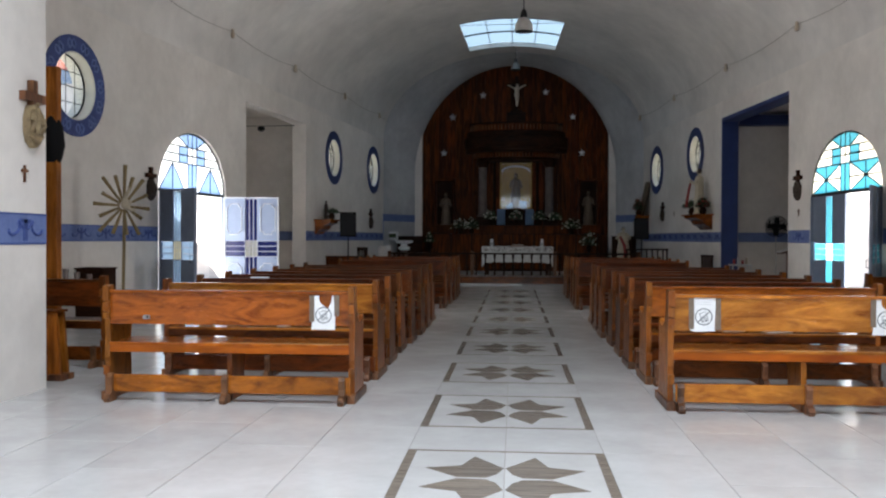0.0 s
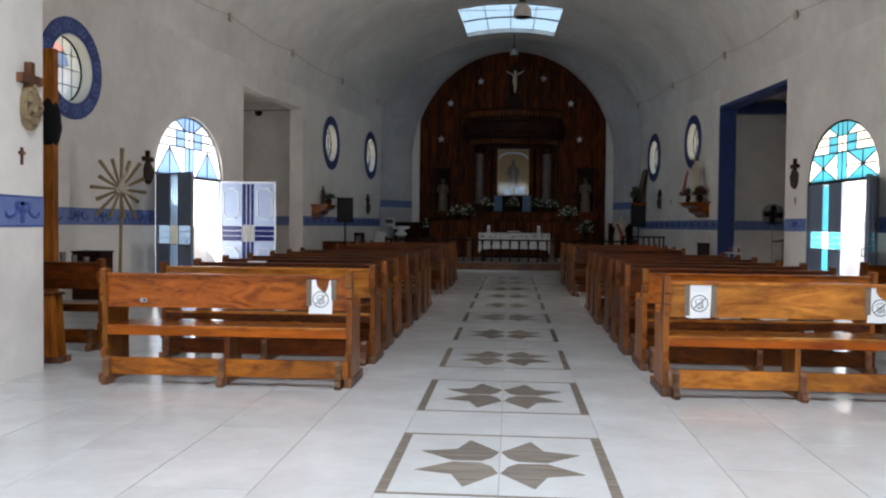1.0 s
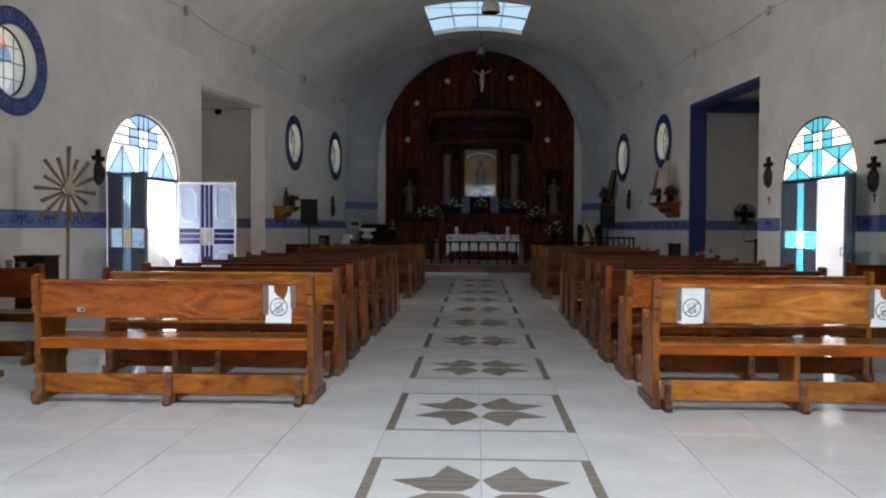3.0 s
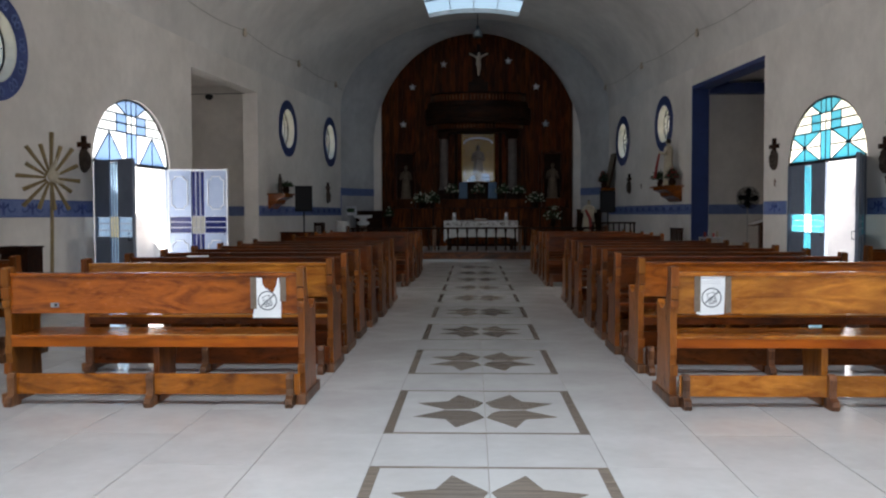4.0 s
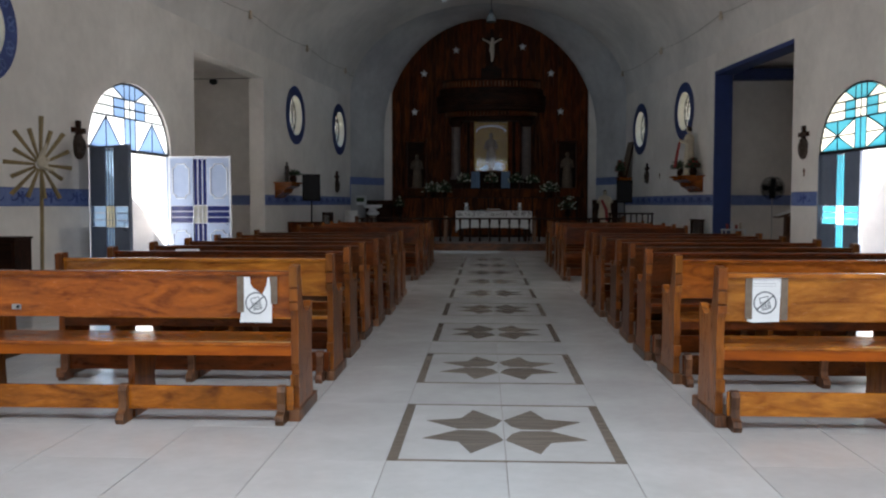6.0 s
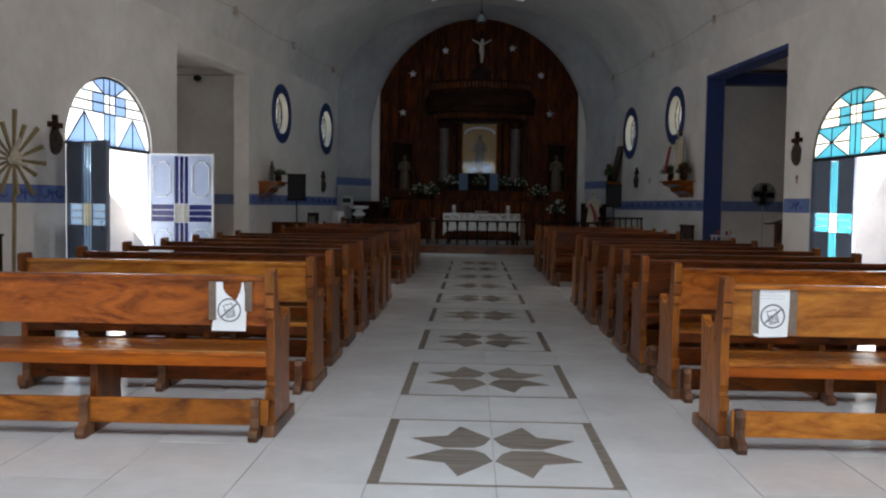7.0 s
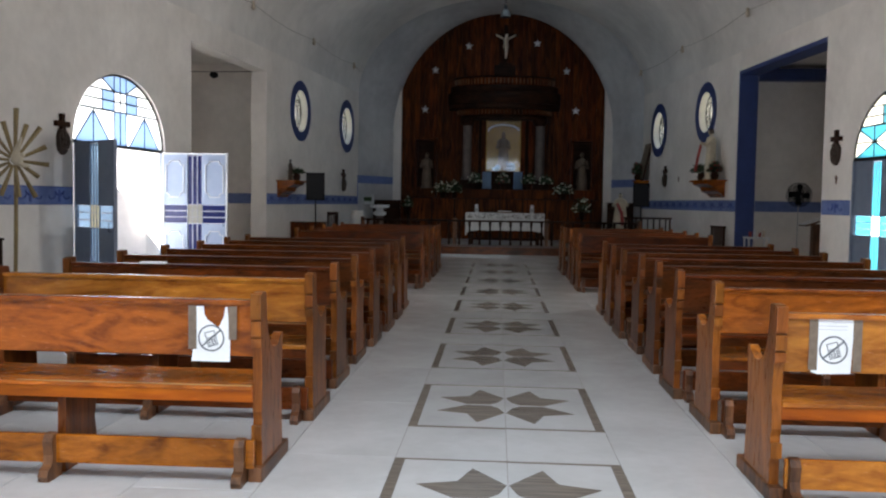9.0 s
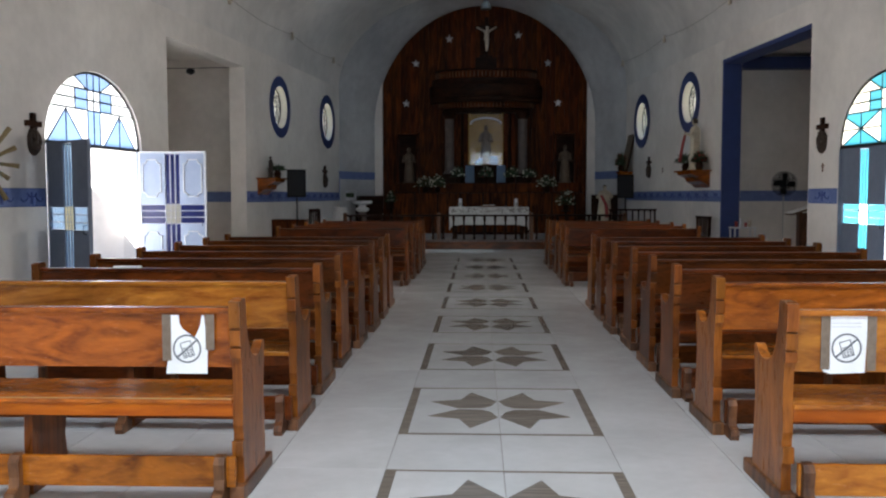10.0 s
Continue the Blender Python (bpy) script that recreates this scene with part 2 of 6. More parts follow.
M_BAMBOO = mat("dry_reed", (0.34, 0.25, 0.12), (0.18, 0.13, 0.06), 0.6, scale=8, stretch=(4, 4, 1), jitter=0.2)
M_PLASTER = mat("painted_plaster_figure", (0.60, 0.52, 0.42), (0.45, 0.36, 0.27), 0.5, scale=9)
M_AGED = mat("aged_painted_plaster", (0.17, 0.12, 0.078), (0.09, 0.062, 0.04), 0.55, scale=9)
M_ROBE = mat("pale_robe", (0.66, 0.58, 0.44), (0.46, 0.40, 0.30), 0.6, scale=7)
M_RED = mat("red_cloth", (0.40, 0.05, 0.045), (0.26, 0.03, 0.03), 0.65, scale=8)
M_HAIR = mat("dark_brown_paint", (0.05, 0.03, 0.02), None, 0.6)
M_OLIVE = mat("ochre_plaster_relief", (0.32, 0.24, 0.13), (0.16, 0.11, 0.06), 0.55, scale=16, bump=0.3)
M_LEAF = mat("dark_green_leaves", (0.035, 0.07, 0.022), (0.018, 0.04, 0.014), 0.5, scale=12, jitter=0.3, island=True)
M_PETAL = mat("white_petals", (0.74, 0.72, 0.62), (0.62, 0.60, 0.45), 0.6, scale=30, jitter=0.1, island=True)
M_REDPETAL = mat("red_petals", (0.42, 0.03, 0.04), (0.25, 0.02, 0.02), 0.6, scale=30, jitter=0.2, island=True)
M_BLUECLOTH = mat("pale_blue_cloth", (0.21, 0.31, 0.46), (0.15, 0.23, 0.37), 0.7, scale=8)
M_CONC = mat("pale_concrete", (0.55, 0.53, 0.50), (0.45, 0.43, 0.40), 0.9, scale=1.2, bump=0.2)
M_BACKINGWALL = mat("white_backing_wall", (0.80, 0.79, 0.76), (0.72, 0.71, 0.68), 0.85, scale=1.0, bump=0.2)
M_ROOFTILE = mat("red_clay_roof", (0.42, 0.13, 0.08), (0.30, 0.09, 0.06), 0.8, scale=5)
M_CREAMREVEAL = mat("cream_reveal_paint", (0.76, 0.74, 0.64), (0.68, 0.65, 0.55), 0.7, scale=3)

# ---------------------------------------------------------------- mesh helpers


def bm_box(bm, x0, x1, y0, y1, z0, z1, bevel=0.0):
    vs = [bm.verts.new((x, y, z)) for x in (x0, x1) for y in (y0, y1) for z in (z0, z1)]
    fs = [(0, 1, 3, 2), (4, 6, 7, 5), (0, 4, 5, 1), (2, 3, 7, 6), (0, 2, 6, 4), (1, 5, 7, 3)]
    faces = [bm.faces.new([vs[i] for i in f]) for f in fs]
    if bevel:
        es = list({e for f in faces for e in f.edges})
        bmesh.ops.bevel(bm, geom=es, offset=bevel, segments=2, affect="EDGES", profile=0.7)
    return vs


def box(x0, x1, y0, y1, z0, z1, bevel=0.0):
    bm = bmesh.new()
    bm_box(bm, x0, x1, y0, y1, z0, z1, bevel)
    return bm


def bm_prism(bm, pts, axis, a, b):
    """A polygon in the plane across the axis, drawn out from a to b. pts are the other two coordinates in order."""
    def put(p, w):
        return {0: (w, p[0], p[1]), 1: (p[0], w, p[1]), 2: (p[0], p[1], w)}[axis]
    v0 = [bm.verts.new(put(p, a)) for p in pts]
    v1 = [bm.verts.new(put(p, b)) for p in pts]
    n = len(pts)
    bm.faces.new(v0)
    bm.faces.new(v1[::-1])
    for i in range(n):
        j = (i + 1) % n
        bm.faces.new((v0[j], v0[i], v1[i], v1[j]))


def prism(pts, axis, a, b, bevel=0.0):
    bm = bmesh.new()
    bm_prism(bm, pts, axis, a, b)
    if bevel:
        bmesh.ops.bevel(bm, geom=[e for e in bm.edges if e.calc_face_angle(0) > 0.5], offset=bevel, segments=1, affect="EDGES")
    return bm


def bm_lathe(bm, prof, n=16, cx=0.0, cy=0.0, a0=0.0, a1=2 * math.pi):
    """Turns the profile (radius, height) round an upright axis."""
    full = abs(a1 - a0 - 2 * math.pi) < 1e-6
    k = n if full else n + 1
    rings = []
    for r, z in prof:
        rings.append([bm.verts.new((cx + r * math.cos(a0 + (a1 - a0) * i / n), cy + r * math.sin(a0 + (a1 - a0) * i / n), z)) for i in range(k)])
    for p, q in zip(rings, rings[1:]):
        for i in range(n):
            j = (i + 1) % k
            bm.faces.new((p[i], p[j], q[j], q[i]))
    if prof[0][0] > 1e-4:
        bm.faces.new(rings[0][::-1])
    if prof[-1][0] > 1e-4:
        bm.faces.new(rings[-1])


def lathe(prof, n=16, **k):
    bm = bmesh.new()
    bm_lathe(bm, prof, n, **k)
    return bm


def bm_tube(bm, pts, r, n=8):
    """A round bar along points; r may be a list."""
    pts = [Vector(p) for p in pts]
    rr = r if isinstance(r, (list, tuple)) else [r] * len(pts)
    rings = []
    for i, p in enumerate(pts):
        d = (pts[min(i + 1, len(pts) - 1)] - pts[max(i - 1, 0)]).normalized()
        a = d.orthogonal().normalized() if abs(d.z) > 0.99 else d.cross(Vector((0, 0, 1))).normalized()
        b = d.cross(a)
        rings.append([bm.verts.new(p + rr[i] * (math.cos(t) * a + math.sin(t) * b)) for t in (2 * math.pi * k / n for k in range(n))])
    for p, q in zip(rings, rings[1:]):
        for i in range(n):
            bm.faces.new((p[i], p[(i + 1) % n], q[(i + 1) % n], q[i]))
    bm.faces.new(rings[0][::-1])
    bm.faces.new(rings[-1])


def tube(pts, r, n=8):
    bm = bmesh.new()
    bm_tube(bm, pts, r, n)
    return bm


def bm_ball(bm, c, rx, ry=None, rz=None, sub=2):
    m = Matrix.LocRotScale(c, None, (rx, ry or rx, rz or ry or rx))
    bmesh.ops.create_icosphere(bm, subdivisions=sub, radius=1.0, matrix=m)


def mesh_of(name, bm, material, smooth=False):
    bmesh.ops.recalc_face_normals(bm, faces=bm.faces[:])
    me = bpy.data.meshes.new(name)
    bm.to_mesh(me)
    bm.free()
    me.materials.append(material)
    if smooth:
        for p in me.polygons:
            p.use_smooth = True
        me.set_sharp_from_angle(angle=radians(38))
    return me


def part(name, bm, material, parent, label="", smooth=False, m=None):
    ob = new(name, mesh_of(name, bm, material, smooth))
    ob.parent = parent
    if m is not None:
        ob.matrix_basis = m
    return tagged(ob, label)


def thing(name, m, label, category, group="", kind=""):
    ob = new(name)
    ob.empty_display_size = 0.1
    ob.matrix_basis = m
    return tagged(ob, label, category, group, kind)


def solid(name, bm, material, label, category="", kind="", m=None, smooth=False, group=""):
    ob = new(name, mesh_of(name, bm, material, smooth))
    if m is not None:
        ob.matrix_basis = m
    return tagged(ob, label, category, group, kind)


def sheet(outer, holes, y0, y1):
    """A slab with holes, in the plane of (u, z), between two depths along x: x = y0 .. y1."""
    bm = bmesh.new()
    edges = []
    for loop in (outer, *holes):
        vs = [bm.verts.new((y0, p[0], p[1])) for p in loop]
        edges += [bm.edges.new((vs[i], vs[(i + 1) % len(vs)])) for i in range(len(vs))]
    bmesh.ops.triangle_fill(bm, use_beauty=True, use_dissolve=False, edges=edges)
    r = bmesh.ops.extrude_face_region(bm, geom=bm.faces[:])
    bmesh.ops.translate(bm, verts=[v for v in r["geom"] if isinstance(v, bmesh.types.BMVert)], vec=(y1 - y0, 0, 0))
    return bm


def circle(u, z, r, n=40):
    return [(u + r * math.cos(2 * math.pi * i / n), z + r * math.sin(2 * math.pi * i / n)) for i in range(n)]


def rect(u0, u1, z0, z1):
    return [(u0, z0), (u1, z0), (u1, z1), (u0, z1)]


def arch(u0, u1, z0, spring, top, n=24):
    c, a, b = (u0 + u1) / 2, (u1 - u0) / 2, top - spring
    return [(u0, z0), (u1, z0)] + [(c + a * math.cos(math.pi * i / n), spring + b * math.sin(math.pi * i / n)) for i in range(n + 1)]


# ---------------------------------------------------------------- the hall: two long walls that draw together towards the altar
TURN_W, TURN_E = -math.degrees(math.atan(0.105)), math.degrees(math.atan(0.10))
SPRING, CROWN, END_Y = 4.9, 8.0, 24.0


def wall_x(side, y):
    return -(7.178 - 0.105 * y) if side == "w" else 6.97 - 0.10 * y


def on_wall(side, y, z, out=0.0):
    """A frame on a long wall: x points into the hall; y runs towards the altar on the west wall, away from it on the east wall."""
    a = TURN_W if side == "w" else 180 + TURN_E
    return pose(wall_x(side, y), y, z, 0, 0, a) @ pose(out, 0, 0)


KW, KE = math.hypot(1, 0.105), math.hypot(1, 0.10)
WIN_W = [(5.36, 3.61, 0.765), (17.85, 3.70, 0.79), (22.2, 3.69, 0.82)]
WIN_E = [(17.75, 3.75, 0.76), (21.85, 3.63, 0.80)]
RING = 0.25
wall_w = solid("wall_west", sheet(rect(0 * KW, END_Y * KW, -0.02, SPRING),
                                  [arch(7.8 * KW, 10.58 * KW, -0.01, 2.2, 3.36), rect(11.6 * KW, 15.45 * KW, -0.01, 4.38)] +
                                  [circle(y * KW, z, r - RING) for y, z, r in WIN_W], 0, -0.38),
               M_WALL, "long white plastered church wall with round windows", kind="structure", m=pose(wall_x("w", 0), 0, 0, 0, 0, TURN_W))
wall_e = solid("wall_east", sheet(rect(0, -END_Y * KE, -0.02, SPRING),
                                  [arch(-7.75 * KE, -10.42 * KE, -0.01, 2.2, 3.31), rect(-11.47 * KE, -15.5 * KE, -0.01, 4.38)] +
                                  [circle(-y * KE, z, r - RING) for y, z, r in WIN_E], 0, -0.42),
               M_WALL, "long white plastered church wall with round windows", kind="structure", m=pose(wall_x("e", 0), 0, 0, 0, 0, 180 + TURN_E))

# vault: a flattened barrel, narrowing with the walls, with a square rooflight near the altar
bm = bmesh.new()
YS = [0, 3, 6, 9, 12, 15, 17, 18.9, 20.8, 22.6, 23.2, 23.6]
AX = [math.pi * i / 60 for i in range(61)]


def vault_point(a, y, up=0.0):
    xw, xe = wall_x("w", y) - up, wall_x("e", y) + up
    c, h = (xw + xe) / 2, (xe - xw) / 2
    return (c - h * math.cos(a), y, SPRING + (CROWN - SPRING + up) * math.sin(a))


for up in (0.0, 0.15):
    grid = [[bm.verts.new(vault_point(a, y, up)) for a in AX] for y in YS]
    for i in range(len(YS) - 1):
        for j in range(60):
            if 18.8 < YS[i] < 21.0 and 24 <= j < 36:
                continue
            bm.faces.new((grid[i][j], grid[i][j + 1], grid[i + 1][j + 1], grid[i + 1][j]))
    if up == 0:
        inner = grid
for i, k in ((7, 9),):
    for a, b in [((i, j), (i, j + 1)) for j in range(24, 36)] + [((k, j), (k, j + 1)) for j in range(24, 36)] + \
            [((r, 24), (r + 1, 24)) for r in (7, 8)] + [((r, 36), (r + 1, 36)) for r in (7, 8)]:
        bm.faces.new((inner[a[0]][a[1]], inner[b[0]][b[1]], grid[b[0]][b[1]], grid[a[0]][a[1]]))
solid("ceiling", bm, M_VAULT, "grey plastered barrel vault, stained", kind="structure", smooth=True)

# the walls and the vault draw in smoothly to the chancel arch, with pale jamb strips beside the panelling
XC, SPLAY_Y, ARCH_Y, BACK_Y = 0.05, 23.6, 25.3, 25.6
ARCH_A, ARCH_B, ARCH_S, JAMB = 3.81, 4.2, 3.72, 3.53


def splay_section(t, y, up=0.0):
    """The hall's section from one floor edge over the crown to the other, t of the way to the arch."""
    xw, xe = wall_x("w", SPLAY_Y) - up, wall_x("e", SPLAY_Y) + up
    near, far = [], []
    for z in (0.0, 0.35, 0.7):
        near.append((xw, z * SPRING))
        far.append((XC - ARCH_A - up, z * ARCH_S))
    for i in range(61):
        a = math.pi * i / 60
        near.append(((xw + xe) / 2 - (xe - xw) / 2 * math.cos(a), SPRING + (CROWN - SPRING + up) * math.sin(a)))
        far.append((XC - (ARCH_A + up) * math.cos(a), ARCH_S + (ARCH_B + up) * math.sin(a)))
    for z in (0.7, 0.35, 0.0):
        near.append((xe, z * SPRING))
        far.append((XC + ARCH_A + up, z * ARCH_S))
    return [(p[0] + (q[0] - p[0]) * t, y, p[1] + (q[1] - p[1]) * t) for p, q in zip(near, far)]


bm = bmesh.new()
SPLAY = [(0.0, SPLAY_Y - 0.02)] + [((k / 8) ** 1.15, SPLAY_Y + (ARCH_Y - SPLAY_Y) * k / 8) for k in range(1, 9)] + [(1.0, BACK_Y)]
for up in (0.0, 0.15):
    rows = [[bm.verts.new(p) for p in splay_section(t, y, up)] for t, y in SPLAY]
    for p, q in zip(rows, rows[1:]):
        for j in range(len(p) - 1):
            bm.faces.new((p[j], p[j + 1], q[j + 1], q[j]))
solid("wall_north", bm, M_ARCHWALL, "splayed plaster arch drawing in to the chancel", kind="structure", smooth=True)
for sgn in (-1, 1):
    solid("trim_jamb_strip", box(*sorted((XC + sgn * JAMB, XC + sgn * (ARCH_A - 0.003))), ARCH_Y + 0.02, BACK_Y - 0.045, 0.12, 5.9, 0.006), M_WALL,
          "pale plaster jamb beside the panelling", kind="structure")

# porch end: narrower entrance bay under the gallery, open to the street behind
PW, PE, PY = -4.0, 4.0, -9.2
solid("wall_porch_west", box(PW - 0.3, PW, PY, 0.0, -0.02, 6.7), M_WALL, "white plastered wall of the entrance bay", kind="structure")
solid("wall_porch_east", box(PE, PE + 0.3, PY, 0.0, -0.02, 6.7), M_WALL, "white plastered wall of the entrance bay", kind="structure")
solid("wall_return_west", box(wall_x("w", 0) - 0.38, PW - 0.3, -0.3, 0.0, -0.02, 8.3), M_WALL, "white plastered return wall", kind="structure")
solid("wall_return_east", box(PE + 0.3, wall_x("e", 0) + 0.4, -0.3, 0.0, -0.02, 8.3), M_WALL, "white plastered return wall", kind="structure")
solid("wall_above_gallery", box(PW - 0.3, PE + 0.3, -0.3, 0.0, 6.7, 8.3), M_WALL, "white plastered wall over the gallery front", kind="structure")
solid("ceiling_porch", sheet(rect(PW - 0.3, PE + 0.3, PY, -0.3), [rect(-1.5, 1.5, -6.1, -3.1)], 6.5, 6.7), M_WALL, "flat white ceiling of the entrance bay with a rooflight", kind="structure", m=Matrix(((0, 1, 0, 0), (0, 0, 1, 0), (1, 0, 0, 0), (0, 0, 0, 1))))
solid("wall_south", sheet(rect(PW - 0.3, PE + 0.3, -0.02, 6.7), [arch(-1.6, 1.6, -0.01, 3.5, 4.85)], 0, 0.35), M_WALL,
      "front wall with the arched main doorway", kind="structure", m=pose(0, PY, 0) @ Matrix(((0, 1, 0, 0), (-1, 0, 0, 0), (0, 0, 1, 0), (0, 0, 0, 1))))

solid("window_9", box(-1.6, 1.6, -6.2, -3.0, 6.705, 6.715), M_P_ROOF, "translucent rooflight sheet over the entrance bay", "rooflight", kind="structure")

# floor: grout bed under the tiles
TX = 0.6
floor = solid("floor", box(-7.6, 7.6, PY - 0.4, 26.2, -0.30, -0.004), M_GROUT, "glossy cream tiled church floor with inlaid stars", kind="structure")

# outside: ground, and unseen white walls added to brighten the view through the doors
solid("ground", box(-400, 400, -400, 400, -0.5, -0.31), M_CONC, "pale paved churchyard ground", kind="structure")


def boundary_wall(m, length, h):
    w = thing("boundary_wall", m, "added white wall that keeps the view through the doors bright", "wall")
    part("wall_body", box(-0.12, 0.12, -length / 2, length / 2, -0.31, h, 0.01), M_BACKINGWALL, w)
    part("coping", box(-0.18, 0.18, -length / 2, length / 2, h, h + 0.08, 0.01), M_CONC, w)
    return w


boundary_wall(pose(-13.5, 10, 0, 0, 0, 0), 44, 2.9)
boundary_wall(pose(13.0, 10, 0, 0, 0, 0), 44, 2.9)


# side chapels behind the two tall openings
for side in ("w", "e"):
    s = -1 if side == "w" else 1
    x0 = wall_x(side, 13.5) + s * 0.36
    lo, hi = sorted((x0 + s * 0.1, x0 + s * 4.2))
    solid("wall_chapel_back_" + ("west" if s < 0 else "east"), box(*sorted((x0 + s * 4.2, x0 + s * 4.5)), 10.9, 17.4, -0.02, 4.8), M_WALL,
          "white plastered chapel wall", kind="structure")
    solid("wall_chapel_far_" + ("west" if s < 0 else "east"), box(lo - 0.6, hi + 0.6, 17.1, 17.4, -0.02, 4.8), M_WALL, "white plastered chapel wall", kind="structure")
    solid("wall_chapel_near_" + ("west" if s < 0 else "east"), box(*sorted((x0 + s * 0.12, x0 + s * 4.5)), 10.9, 11.15, -0.02, 4.8), M_WALL, "white plastered chapel wall", kind="structure")
    edge = [(wall_x(side, 10.9) + s * 0.25, 10.9), (wall_x(side, 17.4) + s * 0.25, 17.4), (x0 + s * 4.5, 17.4), (x0 + s * 4.5, 10.9)]
    solid("ceiling_chapel_" + ("west" if s < 0 else "east"), prism(edge, 2, 4.8, 4.94), M_WALL, "flat chapel ceiling", kind="structure")
    bm = box(lo, hi, 17.06, 17.097, 1.25, 1.51)
    solid("trim_chapel_band", bm, M_BAND, "painted blue band", kind="structure")

solid("trim_chapel_gutter", box(-10.7, -6.62, 10.62, 10.895, 4.68, 4.94, 0.02), M_BLUECLOTH, "pale blue gutter board of the chapel roof", kind="structure")
solid("roof_chapel", prism([(10.55, 4.945), (17.6, 4.945), (14.1, 7.1)], 0, -10.8, -6.64), M_ROOFTILE, "red clay roof of the side chapel", kind="structure")
# blue trim of the east opening: far jamb, head and a beam in the chapel
m = pose(wall_x("e", 15.5), 15.5, 0, 0, 0, 180 + TURN_E)
solid("trim_opening_jamb", box(-0.41, 0.012, 0.0, 0.012, 0, 4.38), M_BLUE, "dark blue painted jamb", kind="structure", m=m)
solid("trim_opening_jamb_face", box(0.002, 0.014, -0.05, 0.0, 0, 4.46), M_BLUE, "dark blue painted edge", kind="structure", m=m)
solid("trim_opening_head", box(-0.41, 0.012, 0.0, 4.03 * KE, 4.366, 4.376), M_BLUE, "dark blue painted lintel", kind="structure", m=m)
solid("trim_opening_head_face", box(0.002, 0.014, 0.0, 4.03 * KE, 4.38, 4.46), M_BLUE, "dark blue painted lintel edge", kind="structure", m=m)
solid("trim_chapel_beam", box(5.7, 9.6, 16.7, 17.05, 4.44, 4.72, 0.01), M_BLUE, "dark blue painted beam", kind="structure")


# painted band along the walls, with a stencilled scroll
def band(side, y0, y1, z0=1.25, z1=1.51):
    k = KW if side == "w" else KE
    L = (y1 - y0) * k
    b = solid("trim_band", box(0.001, 0.004, 0, L, z0, z1) if side == "w" else box(0.001, 0.004, -L, 0, z0, z1), M_BAND,
              "blue painted band with darker scrolls", kind="structure", m=on_wall(side, y0, 0))
    n = max(1, int(L / 0.62))
    bm = bmesh.new()
    for i in range(n):
        u = (i + 0.5) * L / n * (1 if side == "w" else -1)
        for s in (-1, 1):
            pts = []
            for q in range(14):
                a = q / 13
                pts.append((0.006, u + s * (0.03 + 0.19 * a + 0.035 * math.sin(a * 9)), (z0 + z1) / 2 + 0.07 * math.sin(a * 6.2) * (1 - 0.4 * a)))
            bm_tube(bm, pts, [0.016 * (1 - 0.6 * abs(q / 13 - 0.3)) for q in range(14)], 4)
        bm_box(bm, 0.004, 0.009, u - 0.025, u + 0.025, z0 + 0.04, z1 - 0.05)
    bm_box(bm, 0.004, 0.007, *sorted((0, L * (1 if side == "w" else -1))), z0, z0 + 0.012)
    bm_box(bm, 0.004, 0.007, *sorted((0, L * (1 if side == "w" else -1))), z1 - 0.012, z1)
    part("stencil", bm, M_BANDPAT, b)
    return b


for y0, y1 in ((0.02, 7.78), (10.60, 11.58), (15.47, 23.58)):
    band("w", y0, y1)
for y0, y1 in ((0.02, 7.72), (10.45, 11.45), (15.55, 23.58)):
    band("e", y0, y1)
# band on the porch wall and on the end wall, where it steps up
pb = solid("trim_band", box(PW + 0.001, PW + 0.004, PY, 0.0, 1.25, 1.51), M_BAND, "blue painted band with darker scrolls", kind="structure")
bm = bmesh.new()
for i in range(15):
    u = -0.32 - 0.62 * i
    for s in (-1, 1):
        pts = [(PW + 0.006, u + s * (0.03 + 0.19 * q / 13 + 0.035 * math.sin(q / 13 * 9)), 1.38 + 0.07 * math.sin(q / 13 * 6.2) * (1 - 0.4 * q / 13)) for q in range(14)]
        bm_tube(bm, pts, 0.014, 4)
    bm_box(bm, PW + 0.004, PW + 0.008, u - 0.03, u + 0.03, 1.28, 1.46)
    bm_box(bm, PW + 0.004, PW + 0.008, u - 0.08, u + 0.08, 1.43, 1.46)
bm_box(bm, PW + 0.004, PW + 0.007, PY, 0, 1.25, 1.265)
bm_box(bm, PW + 0.004, PW + 0.007, PY, 0, 1.495, 1.51)
part("stencil", bm, M_BANDPAT, pb)
for sgn, side in ((-1, "w"), (1, "e")):
    x0, x1 = wall_x(side, SPLAY_Y), XC + sgn * ARCH_A
    bm = bmesh.new()
    for k in range(8):
        t0, t1 = (k / 8) ** 1.15, ((k + 1) / 8) ** 1.15
        ya, yb = SPLAY_Y + (ARCH_Y - SPLAY_Y) * k / 8, SPLAY_Y + (ARCH_Y - SPLAY_Y) * (k + 1) / 8
        xa, xb = x0 + (x1 - x0) * t0, x0 + (x1 - x0) * t1
        bm_prism(bm, [(xa - sgn * 0.012, ya), (xb - sgn * 0.012, yb), (xb + sgn * 0.02, yb), (xa + sgn * 0.02, ya)], 2, 1.95, 2.21)
    solid("trim_band", bm, M_BAND, "blue painted band stepped up beside the arch", kind="structure")
    solid("trim_band", box(*sorted((x0 - sgn * 0.006, x0 + sgn * 0.02)), SPLAY_Y - 0.10, SPLAY_Y - 0.004, 1.511, 2.21), M_BAND, "upright piece of the blue band", kind="structure")


